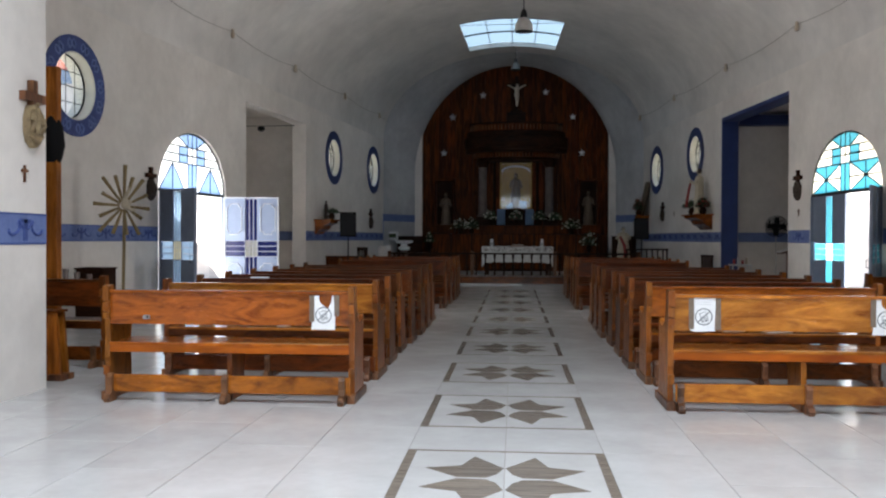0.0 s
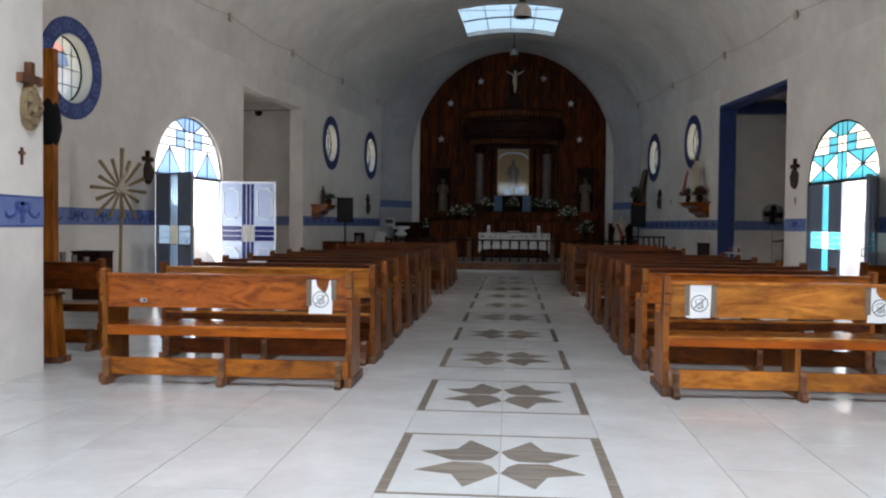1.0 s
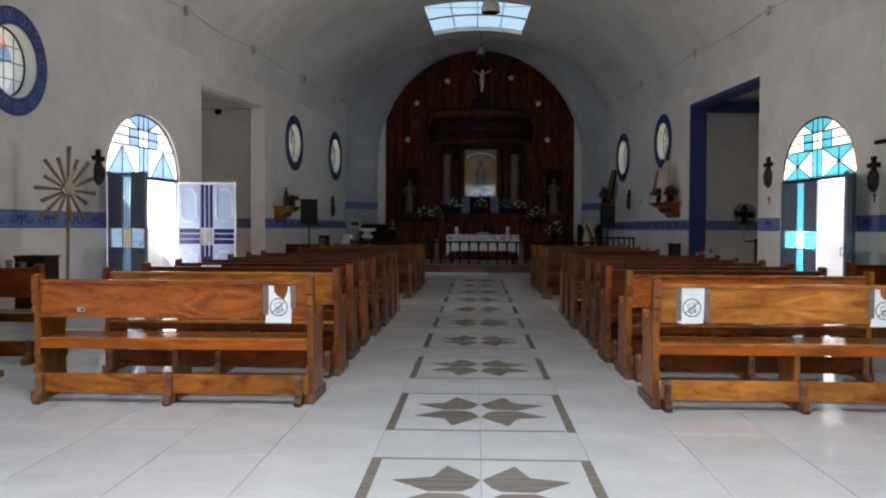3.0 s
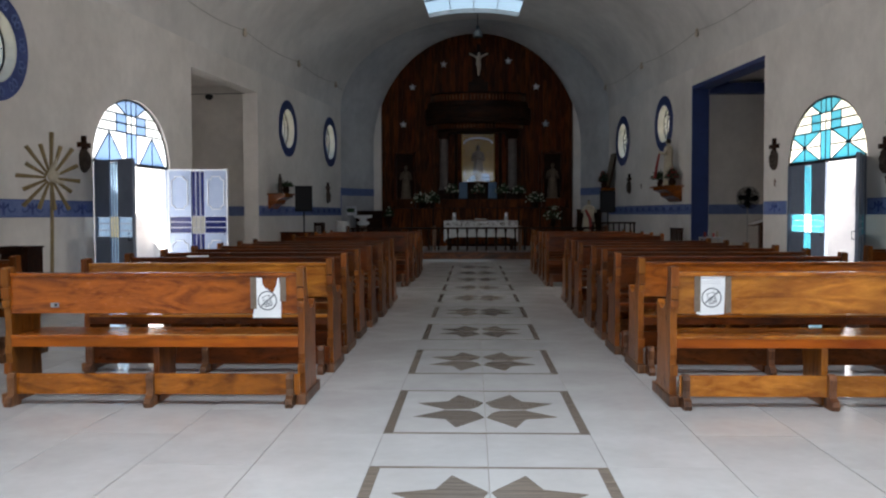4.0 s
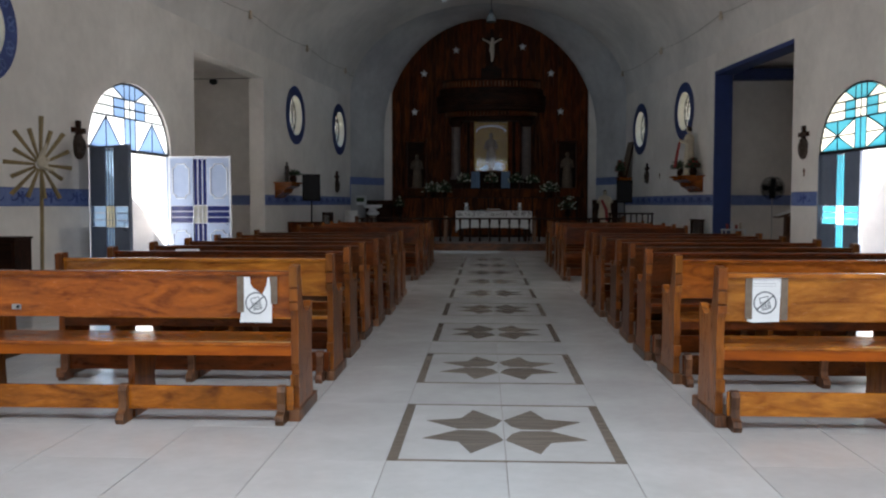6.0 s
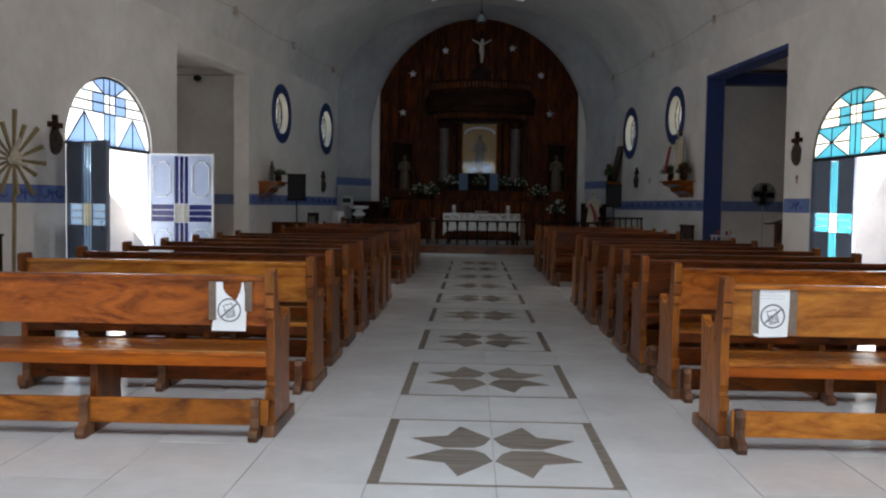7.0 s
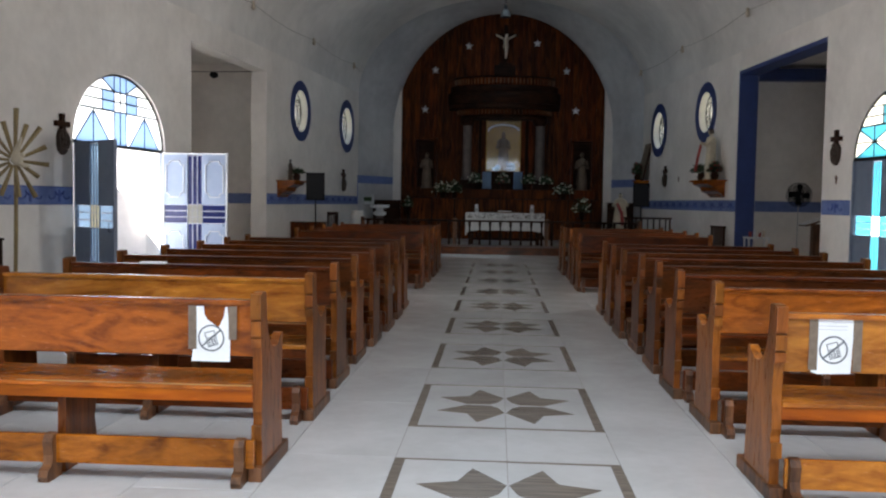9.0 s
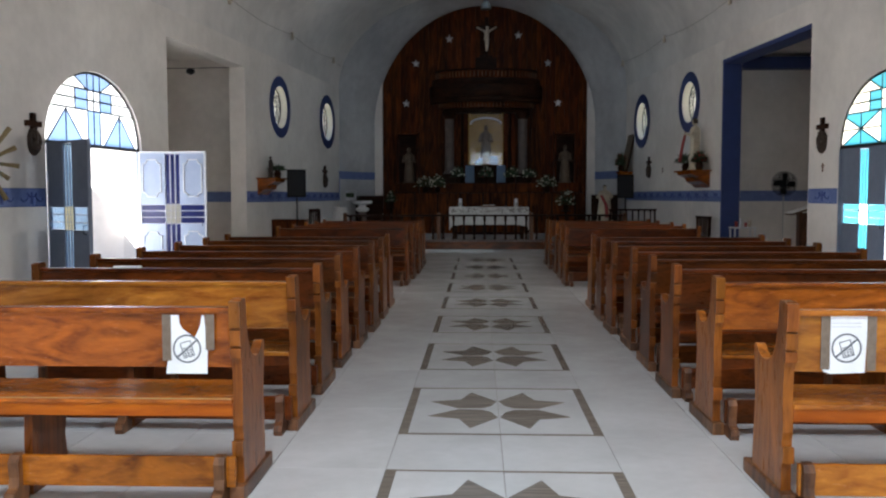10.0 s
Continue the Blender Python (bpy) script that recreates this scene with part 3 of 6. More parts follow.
# round windows: blue ring with a scroll, cream reveal, iron bars and glass
def round_window(side, y, z, r, i):
    m = on_wall(side, y, z)
    deep = -0.38 if side == "w" else -0.42
    pd = -0.19
    w = thing("window_%d" % i, m, "round window in a dark blue painted ring", "window", kind="structure")
    part("ring", sheet(circle(0, 0, r, 48), [circle(0, 0, r - RING + 0.005, 48)], 0.001, 0.02), M_BLUE if y > 8 else M_RINGBLUE, w, "dark blue painted ring")
    if y < 8:
        bm = bmesh.new()
        for k in range(12):
            a = 2 * math.pi * k / 12
            for s in (-1, 1):
                pts = [(0.021, (r - 0.125 + s * 0.07 * math.sin(q * 0.7)) * math.cos(a + 0.035 * q), (r - 0.125 + s * 0.07 * math.sin(q * 0.7)) * math.sin(a + 0.035 * q)) for q in range(10)]
                bm_tube(bm, pts, 0.016, 4)
        part("scroll", bm, M_BAND, w, "lighter blue stencilled scroll")
    part("reveal", sheet(circle(0, 0, r - RING + 0.012, 48), [circle(0, 0, r - RING - 0.012, 48)], deep + 0.01, 0.012), M_CREAMREVEAL, w, "cream painted reveal")
    g = part("pane", sheet(circle(0, 0, r - RING - 0.013, 40), [], pd, pd + 0.006), M_P_CLEAR, w)
    g.visible_shadow = False
    bm = bmesh.new()
    R = r - RING - 0.02
    for o in (-0.45, 0.05, 0.5):
        h = R * math.sqrt(1 - o * o)
        bm_tube(bm, [(pd + 0.02, o * R, -h), (pd + 0.02, o * R, h)], 0.006, 6)
        bm_tube(bm, [(pd + 0.02, -h, o * R), (pd + 0.02, h, o * R)], 0.006, 6)
    if y > 8:
        for k in range(8):
            a = 2 * math.pi * k / 8
            c = (0.62 * R * math.cos(a), 0.62 * R * math.sin(a))
            bm_tube(bm, [(pd + 0.03, c[0] + 0.19 * R * math.cos(t), c[1] + 0.19 * R * math.sin(t)) for t in (2 * math.pi * q / 14 for q in range(15))], 0.009, 5)
        bm_tube(bm, [(pd + 0.03, 0.35 * R * math.cos(t), 0.35 * R * math.sin(t)) for t in (2 * math.pi * q / 24 for q in range(25))], 0.010, 5)
    ring = [(pd + 0.02, R * math.cos(t), R * math.sin(t)) for t in (2 * math.pi * q / 40 for q in range(41))]
    bm_tube(bm, ring, 0.014, 6)
    part("grille", bm, M_IRON, w, "thin dark iron grille")
    return w


for i, (y, z, r) in enumerate(WIN_W):
    round_window("w", y, z, r, i + 1)
for i, (y, z, r) in enumerate(WIN_E):
    round_window("e", y, z, r, i + 4)


# ---------------------------------------------------------------- pews
def make_pew(board, end, label, rail, low, length=2.05):
    """Origin at the back of its end nearest the aisle, on the floor; runs along +x; the seat faces +y."""
    p = thing("pew", pose(0, 0, 0), label, "pew", "pews of the hall")
    prof = [(0.0, 0.07), (0.0, 0.30), (-0.012, 0.34), (0.0, 0.50), (-0.02, 0.74), (-0.02, 0.915), (-0.008, 0.925), (0.055, 0.925), (0.066, 0.91), (0.078, 0.80), (0.105, 0.715), (0.15, 0.655),
            (0.21, 0.625), (0.28, 0.622), (0.33, 0.642), (0.365, 0.675), (0.393, 0.675), (0.40, 0.64), (0.385, 0.54), (0.372, 0.42), (0.385, 0.25), (0.40, 0.07)]
    for x in (0.0, length - 0.045):
        e = part("end_panel", prism(prof, 0, x, x + 0.045, 0.006), end, p)
        part("foot", box(x - 0.012, x + 0.057, -0.05, 0.50, 0.0, 0.072, 0.012), M_PEWDARK, e, "worn dark foot rail")
        for z0, z1, d in ((0.20, 0.275, 0.026), (0.655, 0.705, 0.034), (0.715, 0.788, 0.040), (0.798, 0.92, 0.046)):
            part("tenon", box(x - 0.004, x + 0.049, -d, -0.008, z0, z1, 0.005), end, e)
    part("backrest", box(0.045, length - 0.045, -0.005, 0.022, 0.612, 0.866, 0.004), board, p)
    part("cap_rail", box(0.04, length - 0.04, -0.022, 0.045, 0.862, 0.888, 0.009), board, p)
    part("seat", box(0.045, length - 0.045, -0.02, 0.41, 0.445, 0.466, 0.006), board, p)
    part("seat_rail", box(0.045, length - 0.045, -0.012, 0.016, 0.385, 0.446, 0.005), rail, p, "red-brown rail under the seat")
    part("seat_edge", box(length * 0.4, length - 0.05, -0.0225, -0.0125, 0.4665, 0.4705, 0.001), M_PEWWORN, p, "edge of the seat worn pale")
    part("support", prism([(0.02, 0.0), (0.03, 0.39), (0.38, 0.39), (0.34, 0.2), (0.38, 0.0)], 0, length / 2 - 0.02, length / 2 + 0.02, 0.004), end, p)
    k = part("kneeler", box(0.05, length - 0.02, -0.075, -0.048, 0.075, 0.215, 0.005), low, p)
    for x in (0.085, length / 2, length - 0.085):
        hook = [(-0.02, 0.0), (-0.15, 0.0), (-0.165, 0.03), (-0.15, 0.06), (-0.115, 0.075), (-0.105, 0.12), (-0.115, 0.19), (-0.095, 0.22), (-0.06, 0.225), (-0.076, 0.21), (-0.076, 0.07), (-0.02, 0.06)]
        part("bracket", prism(hook, 0, x - 0.024, x + 0.024, 0.004), M_PEWDARK, k, "worn grey-brown hinge block")
    return p


PEW_L = [-0.42, 0.76, 1.68, 2.60, 3.50, 4.42, 5.34, 6.25, 8.95, 9.95, 10.95, 11.95, 12.95]
PEW_R = [-0.42, 0.76, 1.66, 2.55, 3.45, 4.35, 5.25, 6.15, 8.95, 9.95, 10.95, 11.95, 12.95]
AMBER, GOLDEN, RED_SHADED = "amber varnished wooden pew with a kneeler", "golden amber varnished wooden pew with a kneeler", "red-brown varnished pew, darkened for shade, with a kneeler"
# last two: the kneeler's colour stands for the front pew's shadow
protos = [make_pew(M_PEWGOLD, M_PEWEND, GOLDEN, M_PEWSEAT, M_PEWGOLD), make_pew(M_PEW, M_PEWEND, AMBER, M_PEWSEAT, M_PEW), make_pew(M_PEWREDSHADE, M_PEWENDSHADE, RED_SHADED, M_PEWREDSHADE, M_PEWREDSHADE),
          make_pew(M_PEWGOLD, M_PEWENDSHADE, "golden-backed wooden pew with a kneeler darkened for shade", M_PEWREDSHADE, M_PEWREDSHADE), make_pew(M_PEW, M_PEWEND, "amber-backed wooden pew with a kneeler darkened for shade", M_PEWREDSHADE, M_PEWREDSHADE)]
pews = []
# from the third row on, the wood colour itself carries the shade
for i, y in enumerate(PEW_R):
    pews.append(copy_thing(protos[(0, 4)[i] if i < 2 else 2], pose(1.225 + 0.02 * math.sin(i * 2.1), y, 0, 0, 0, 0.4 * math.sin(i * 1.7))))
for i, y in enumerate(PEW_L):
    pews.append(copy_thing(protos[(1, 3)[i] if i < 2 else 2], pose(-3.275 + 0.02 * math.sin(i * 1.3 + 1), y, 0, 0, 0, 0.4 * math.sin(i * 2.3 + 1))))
for q in protos:
    for o in (q, *q.children_recursive):
        bpy.data.objects.remove(o)


# ---------------------------------------------------------------- arched doorways: fanlight of small panes, two steel leaves
def clip_poly(poly, clip):
    """The part of poly inside the convex, counter-clockwise polygon clip."""
    out = list(poly)
    for i in range(len(clip)):
        a, b = clip[i], clip[(i + 1) % len(clip)]
        src, out = out, []
        for j in range(len(src)):
            p, q = src[j], src[(j + 1) % len(src)]
            dp = (b[0] - a[0]) * (p[1] - a[1]) - (b[1] - a[1]) * (p[0] - a[0])
            dq = (b[0] - a[0]) * (q[1] - a[1]) - (b[1] - a[1]) * (q[0] - a[0])
            if dp >= 0:
                out.append(p)
            if dp * dq < 0:
                t = dp / (dp - dq)
                out.append((p[0] + t * (q[0] - p[0]), p[1] + t * (q[1] - p[1])))
        if not out:
            return []
    return out


def fan_panes(style):
    side = []
    if style == "star":
        c = (0.56, 0.24)
        side += [("t", [(0.13, 0.48), c, (0.56, 0.48)]), ("t", [(0.56, 0.48), c, (1, 0.48)]), ("t", [(0.13, 0), (0.56, 0), c]), ("t", [(0.56, 0), (1, 0), c]),
                 ("w", [(0.13, 0.24), c, (0.13, 0.48)]), ("w", [(0.13, 0), c, (0.13, 0.24)]), ("w", [c, (1, 0.24), (1, 0.48)]), ("w", [c, (1, 0), (1, 0.24)])]
    else:
        side += [("t", [(0.2, 0), (0.56, 0), (0.56, 0.46)]), ("t", [(0.56, 0), (0.92, 0), (0.56, 0.46)]),
                 ("w", [(0.13, 0), (0.2, 0), (0.56, 0.46), (0.56, 0.48), (0.13, 0.48)]), ("w", [(0.92, 0), (1, 0), (1, 0.48), (0.56, 0.48), (0.56, 0.46)])]
    for a, b in ((0.48, 0.62), (0.62, 0.76)):
        side += [("t", [(0.13, a), (0.38, a), (0.38, b), (0.13, b)]), ("w", [(0.38, a), (1, a), (1, b), (0.38, b)]), ("w", [(0, a), (0.13, a), (0.13, b), (0, b)])]
    side += [("t", [(0.13, 0.76), (0.55, 1.02), (0.13, 1.02)]), ("w", [(0.13, 0.76), (1, 0.76), (1, 1.02), (0.55, 1.02)]),
             ("t", [(0, 0), (0.13, 0), (0.13, 0.48), (0, 0.48)]), ("t", [(0, 0.76), (0.13, 0.76), (0.13, 1.02), (0, 1.02)])]
    return side + [(k, [(-x, y) for x, y in p][::-1]) for k, p in side]


def door_leaf(name, m, w, h, glass, mid, outer_face, label):
    """Hinge at the origin, leaf along +y, inner face towards +x."""
    d = thing(name, m, label, "door", kind="structure")
    c0, c1, z0, z1 = w / 2 - 0.13, w / 2 + 0.13, 0.92, 1.25
    paint = M_PALEDOOR if outer_face else M_STEEL
    for y0, y1 in ((0.0, c0), (c1, w)):
        for a, b in ((0.01, z0), (z1, h)):
            p = part("panel", box(-0.02, 0.02, y0, y1, a, b, 0.004), paint, d)
            if outer_face:
                u0, u1, v0, v1 = y0 + 0.07, y1 - 0.07, a + 0.14, b - 0.14
                k = 0.07
                ring = [(u0, v0 + k), (u0 + k * 0.5, v0 + k), (u0 + k, v0 + k * 0.5), (u0 + k, v0), (u1 - k, v0), (u1 - k, v0 + k * 0.5), (u1 - k * 0.5, v0 + k), (u1, v0 + k),
                        (u1, v1 - k), (u1 - k * 0.5, v1 - k), (u1 - k, v1 - k * 0.5), (u1 - k, v1), (u0 + k, v1), (u0 + k, v1 - k * 0.5), (u0 + k * 0.5, v1 - k), (u0, v1 - k), (u0, v0 + k)]
                for s in (-1, 1):
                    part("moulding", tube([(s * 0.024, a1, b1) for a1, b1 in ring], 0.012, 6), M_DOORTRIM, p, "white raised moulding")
    bars = bmesh.new()
    for y in (c0, c0 + 0.087, c1 - 0.087, c1):
        bm_box(bars, -0.011, 0.011, y - 0.006, y + 0.006, 0.01, h)
    for z in (z0, z0 + 0.11, z1 - 0.11, z1):
        bm_box(bars, -0.010, 0.010, 0.0, w, z - 0.006, z + 0.006)
    bm_box(bars, -0.026, 0.026, -0.004, 0.03, 0.0, h)
    bm_box(bars, -0.026, 0.026, w - 0.03, w + 0.004, 0.0, h)
    bm_box(bars, -0.0255, 0.0255, 0.0, w, h - 0.03, h + 0.004)
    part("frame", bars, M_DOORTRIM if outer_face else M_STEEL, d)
    for i in range(3):
        y0, y1 = c0 + 0.0875 * i + 0.008, c0 + 0.0875 * (i + 1) - 0.008
        for a, b, g in ((0.03, z0 - 0.01, glass), (z1 + 0.01, h - 0.04, glass)):
            part("pane", box(-0.004, 0.004, y0, y1, a, b), g, d).visible_shadow = False
        for j in range(3):
            a, b = z0 + 0.11 * j + 0.008, z0 + 0.11 * (j + 1) - 0.008
            part("pane", box(-0.004, 0.004, y0, y1, a, b), mid, d).visible_shadow = False
            if i != 1:
                u0, u1 = (0.035, c0 - 0.008) if i == 0 else (c1 + 0.008, w - 0.035)
                part("pane", box(-0.004, 0.004, u0, u1, a, b), glass, d).visible_shadow = False
    hd = part("handle", tube([(0.03, w - 0.06, 1.0), (0.07, w - 0.06, 1.0), (0.07, w - 0.06, 0.88), (0.03, w - 0.06, 0.88)], 0.008, 6), M_IRON, d, "dark iron pull handle")
    return d


def fanlight(name, m, half, spring, top, style, tint, plain):
    f = thing(name, m, "arched fanlight of tinted and frosted panes between iron bars", "window", kind="structure")
    a, b = half - 0.02, top - spring - 0.02
    oval = [(math.cos(math.pi * i / 36), math.sin(math.pi * i / 36)) for i in range(37)]
    bars = bmesh.new()
    for kind, poly in fan_panes(style):
        q = clip_poly(poly, oval)
        if len(q) < 3:
            continue
        pts = [(u * a, v * b) for u, v in q]
        area = sum(pts[i][0] * pts[(i + 1) % len(pts)][1] - pts[(i + 1) % len(pts)][0] * pts[i][1] for i in range(len(pts))) / 2
        if abs(area) < 0.002:
            continue
        part("pane", prism(pts, 0, -0.003, 0.003), tint if kind == "t" else plain, f).visible_shadow = False
        for i in range(len(pts)):
            p, r = pts[i], pts[(i + 1) % len(pts)]
            if (p[0] / a) ** 2 + (p[1] / b) ** 2 > 0.985 and (r[0] / a) ** 2 + (r[1] / b) ** 2 > 0.985:
                continue
            bm_tube(bars, [(0, *p), (0, *r)], 0.012, 5)
    bm_tube(bars, [(0, math.cos(t) * a, math.sin(t) * b) for t in (math.pi * i / 36 for i in range(37))], 0.02, 6)
    bm_box(bars, -0.03, 0.03, -a, a, -0.035, 0.012)
    part("bars", bars, M_IRON, f, "thin dark iron glazing bars")
    jam = bmesh.new()
    for s in (-1, 1):
        bm_box(jam, -0.035, 0.035, s * (a + 0.0) - 0.02, s * a + 0.02, -spring, -0.036)
    part("jamb_frame", jam, M_STEEL, f)
    return f


M_P_DOORW = pane_mat("pale_blue_door_glass", (0.66, 0.82, 0.97), 0.92)
M_P_YELLOW = pane_mat("pale_yellow_glass", (0.88, 0.86, 0.72), 0.6)
fanlight("window_6", on_wall("w", 9.19, 2.2, -0.06), 1.39 * KW, 2.2, 3.36, "gable", M_P_PALE, M_P_WHITE)
fanlight("window_7", on_wall("e", 9.085, 2.2, -0.03), 1.335 * KE, 2.2, 3.31, "star", M_P_CYAN, M_P_CREAM)
fanlight("window_10", pose(0, -9.24, 3.5, 0, 0, 90), 1.6, 3.5, 4.85, "gable", M_P_PALE, M_P_WHITE)
door_leaf("door_1", pose(wall_x("w", 7.84) + 0.02, 7.84, 0, 0, 0, -127), 1.15, 2.17, M_P_DOORW, M_P_YELLOW, False, "slate-blue steel door leaf with a glass cross, standing open")
door_leaf("door_2", pose(wall_x("w", 10.44) + 0.02, 10.44, 0, 0, 0, -88), 1.17, 2.17, M_UNLITGLASS, M_P_CREAM, True, "pale blue panelled door leaf with an unlit navy glass cross, standing open")
door_leaf("door_3", pose(wall_x("e", 10.38) + 0.06, 10.38, 0, 0, 0, 180 + TURN_E), 1.29, 2.17, M_P_CYAN, M_P_CREAM, False, "slate-blue steel door leaf with a cyan glass cross, closed")
door_leaf("door_4", pose(wall_x("e", 7.79) - 0.02, 7.79, 0, 0, 0, 152), 1.25, 2.17, M_P_CYAN, M_P_CREAM, False, "slate-blue steel door leaf swung wide open")

# ---------------------------------------------------------------- rooflight, cables, lamps
sl = thing("window_8", pose(0, 0, 0), "square rooflight of pale translucent sheet in the vault", "rooflight", kind="structure")
bm = bmesh.new()
ring = [[bm.verts.new(vault_point(math.radians(3 * j), y, 0.14)) for j in range(24, 37)] for y in (18.85, 22.65)]
for j in range(12):
    bm.faces.new((ring[0][j], ring[0][j + 1], ring[1][j + 1], ring[1][j]))
part("pane", bm, M_P_ROOF, sl)
bm = bmesh.new()
bm_tube(bm, [Vector(vault_point(math.radians(3 * j), 20.7, 0.06)) for j in range(24, 37)], 0.025, 6)
for j in (27, 30, 33):
    bm_tube(bm, [vault_point(math.radians(3 * j), y, 0.10) for y in (18.9, 22.6)], 0.014, 6)
bm_tube(bm, [vault_point(math.radians(72), 19.3, 0.08), vault_point(math.radians(90), 19.9, 0.08), vault_point(math.radians(108), 19.2, 0.08)], 0.008, 5)
part("bars", bm, M_IRON, sl, "thin dark steel bars")


def wall_cable(side, ys):
    w = thing("cable", pose(0, 0, 0), "thin sagging electric cable along the foot of the vault", "cable")
    a = math.radians(14) if side == "w" else math.radians(166)
    off = 0.03 if side == "w" else -0.03
    pts = []
    for y0, y1 in zip(ys, ys[1:]):
        for i in range(8):
            t = i / 8
            p = Vector(vault_point(a, y0 + (y1 - y0) * t))
            pts.append(p + Vector((off, 0, -0.10 * math.sin(math.pi * t))))
    part("wire", tube(pts, 0.0065, 5), mat("grey_cable", (0.36, 0.33, 0.30), None, 0.6), w)
    for y in ys[1:-1]:
        p = Vector(vault_point(a, y))
        part("lamp_holder", lathe([(0.012, 0.05), (0.03, 0.04), (0.032, -0.03), (0.045, -0.06), (0.04, -0.13), (0.01, -0.15)], 10), M_PLASTER, w, "small old lamp holder",
             True, pose(p.x + off * 1.6, p.y, p.z))
    return w


wall_cable("w", [4.0, 7.0, 10.4, 14.1, 18.3, 22.3, 23.9])
wall_cable("e", [4.0, 7.2, 10.6, 14.7, 19.2, 23.4, 23.9])


def pendant(x, y, z, s, label, tone):
    p = thing("pendant_lamp", pose(x, y, z), label, "lamp")
    part("shade", lathe([(0.20 * s, 0.0), (0.205 * s, 0.03 * s), (0.19 * s, 0.16 * s), (0.13 * s, 0.27 * s), (0.07 * s, 0.31 * s), (0.065 * s, 0.30 * s), (0.12 * s, 0.25 * s), (0.18 * s, 0.15 * s), (0.195 * s, 0.0)], 24),
         mat("grey_shade", tone, None, 0.4), p, "bell-shaped grey shade", True)
    part("cap", lathe([(0.075 * s, 0.29 * s), (0.08 * s, 0.36 * s), (0.05 * s, 0.47 * s), (0.02 * s, 0.50 * s)], 16), M_IRON, p, "dark metal cap", True)
    part("bulb", lathe([(0.001, 0.04 * s), (0.05 * s, 0.08 * s), (0.06 * s, 0.14 * s), (0.03 * s, 0.24 * s), (0.02 * s, 0.3 * s)], 12), M_PALETRIM, p, "", True)
    top = SPRING + (CROWN - SPRING) * 0.999 - z
    part("rod", tube([(0, 0, 0.48 * s), (0, 0, top)], 0.012, 6), M_IRON, p)
    return p


pendant(0.24, 12.0, 5.93, 1.0, "grey bell-shaped pendant lamp on a thin rod", (0.42, 0.40, 0.38))
pendant(0.08, 22.8, 7.22, 0.8, "small dull brown pendant lamp before the altar", (0.12, 0.11, 0.10))


# ---------------------------------------------------------------- chancel
def along(y, pad):
    return (wall_x("w", y) + pad, wall_x("e", y) - pad)


bm = bmesh.new()
bm_prism(bm, [(along(17.95, 0)[0], 17.95), (along(17.95, 0)[1], 17.95), (along(23.6, 0)[1], 23.6), (XC + ARCH_A, ARCH_Y), (XC + ARCH_A, BACK_Y), (XC - ARCH_A, BACK_Y), (XC - ARCH_A, ARCH_Y), (along(23.6, 0)[0], 23.6)], 2, -0.02, 0.125)
solid("floor_chancel", bm, M_TILE, "raised cream tiled chancel floor", kind="structure")
solid("trim_step", box(along(17.95, 0.01)[0], along(17.95, 0.01)[1], 17.90, 17.96, -0.002, 0.20, 0.008), M_PEWREDSHADE, "dark red-brown wooden step edge", kind="structure")
solid("wall_chancel_back", box(-4.2, 4.2, 25.62, 25.8, -0.02, 8.3), M_WALL, "plain wall behind the panelling", kind="structure")
panelling = solid("wall_panelling", box(XC - ARCH_A, XC + ARCH_A, 25.56, 25.6, 0.12, 8.1), M_DARKWOOD, "dark red-brown board panelling behind the altar", kind="structure")


def communion_rail():
    r = thing("communion_rail", pose(0, 18.35, 0.125), "dark wooden communion rail with turned balusters", "rail")
    part("hand_rail", box(-3.7, 3.7, -0.06, 0.06, 0.72, 0.77, 0.015), M_DARKWOOD, r)
    part("foot_rail", box(-3.7, 3.7, -0.08, 0.08, 0.0, 0.11, 0.01), M_COLUMN, r, "polished grey-brown stone kerb")
    me = mesh_of("baluster", lathe([(0.035, 0.111), (0.035, 0.17), (0.02, 0.20), (0.046, 0.32), (0.05, 0.38), (0.026, 0.48), (0.02, 0.58), (0.036, 0.63), (0.036, 0.72)], 10), M_DARKWOOD, True)
    for i in range(-13, 14):
        o = new("baluster", me)
        o.parent, o.location = r, (0.02 + i * 0.275, 0, 0)
    for x in (-3.7, -1.2, 1.25, 3.7):
        part("post", box(x - 0.05, x + 0.05, -0.055, 0.055, 0.0, 0.82, 0.01), M_PEWDARK, r)
    return r


communion_rail()


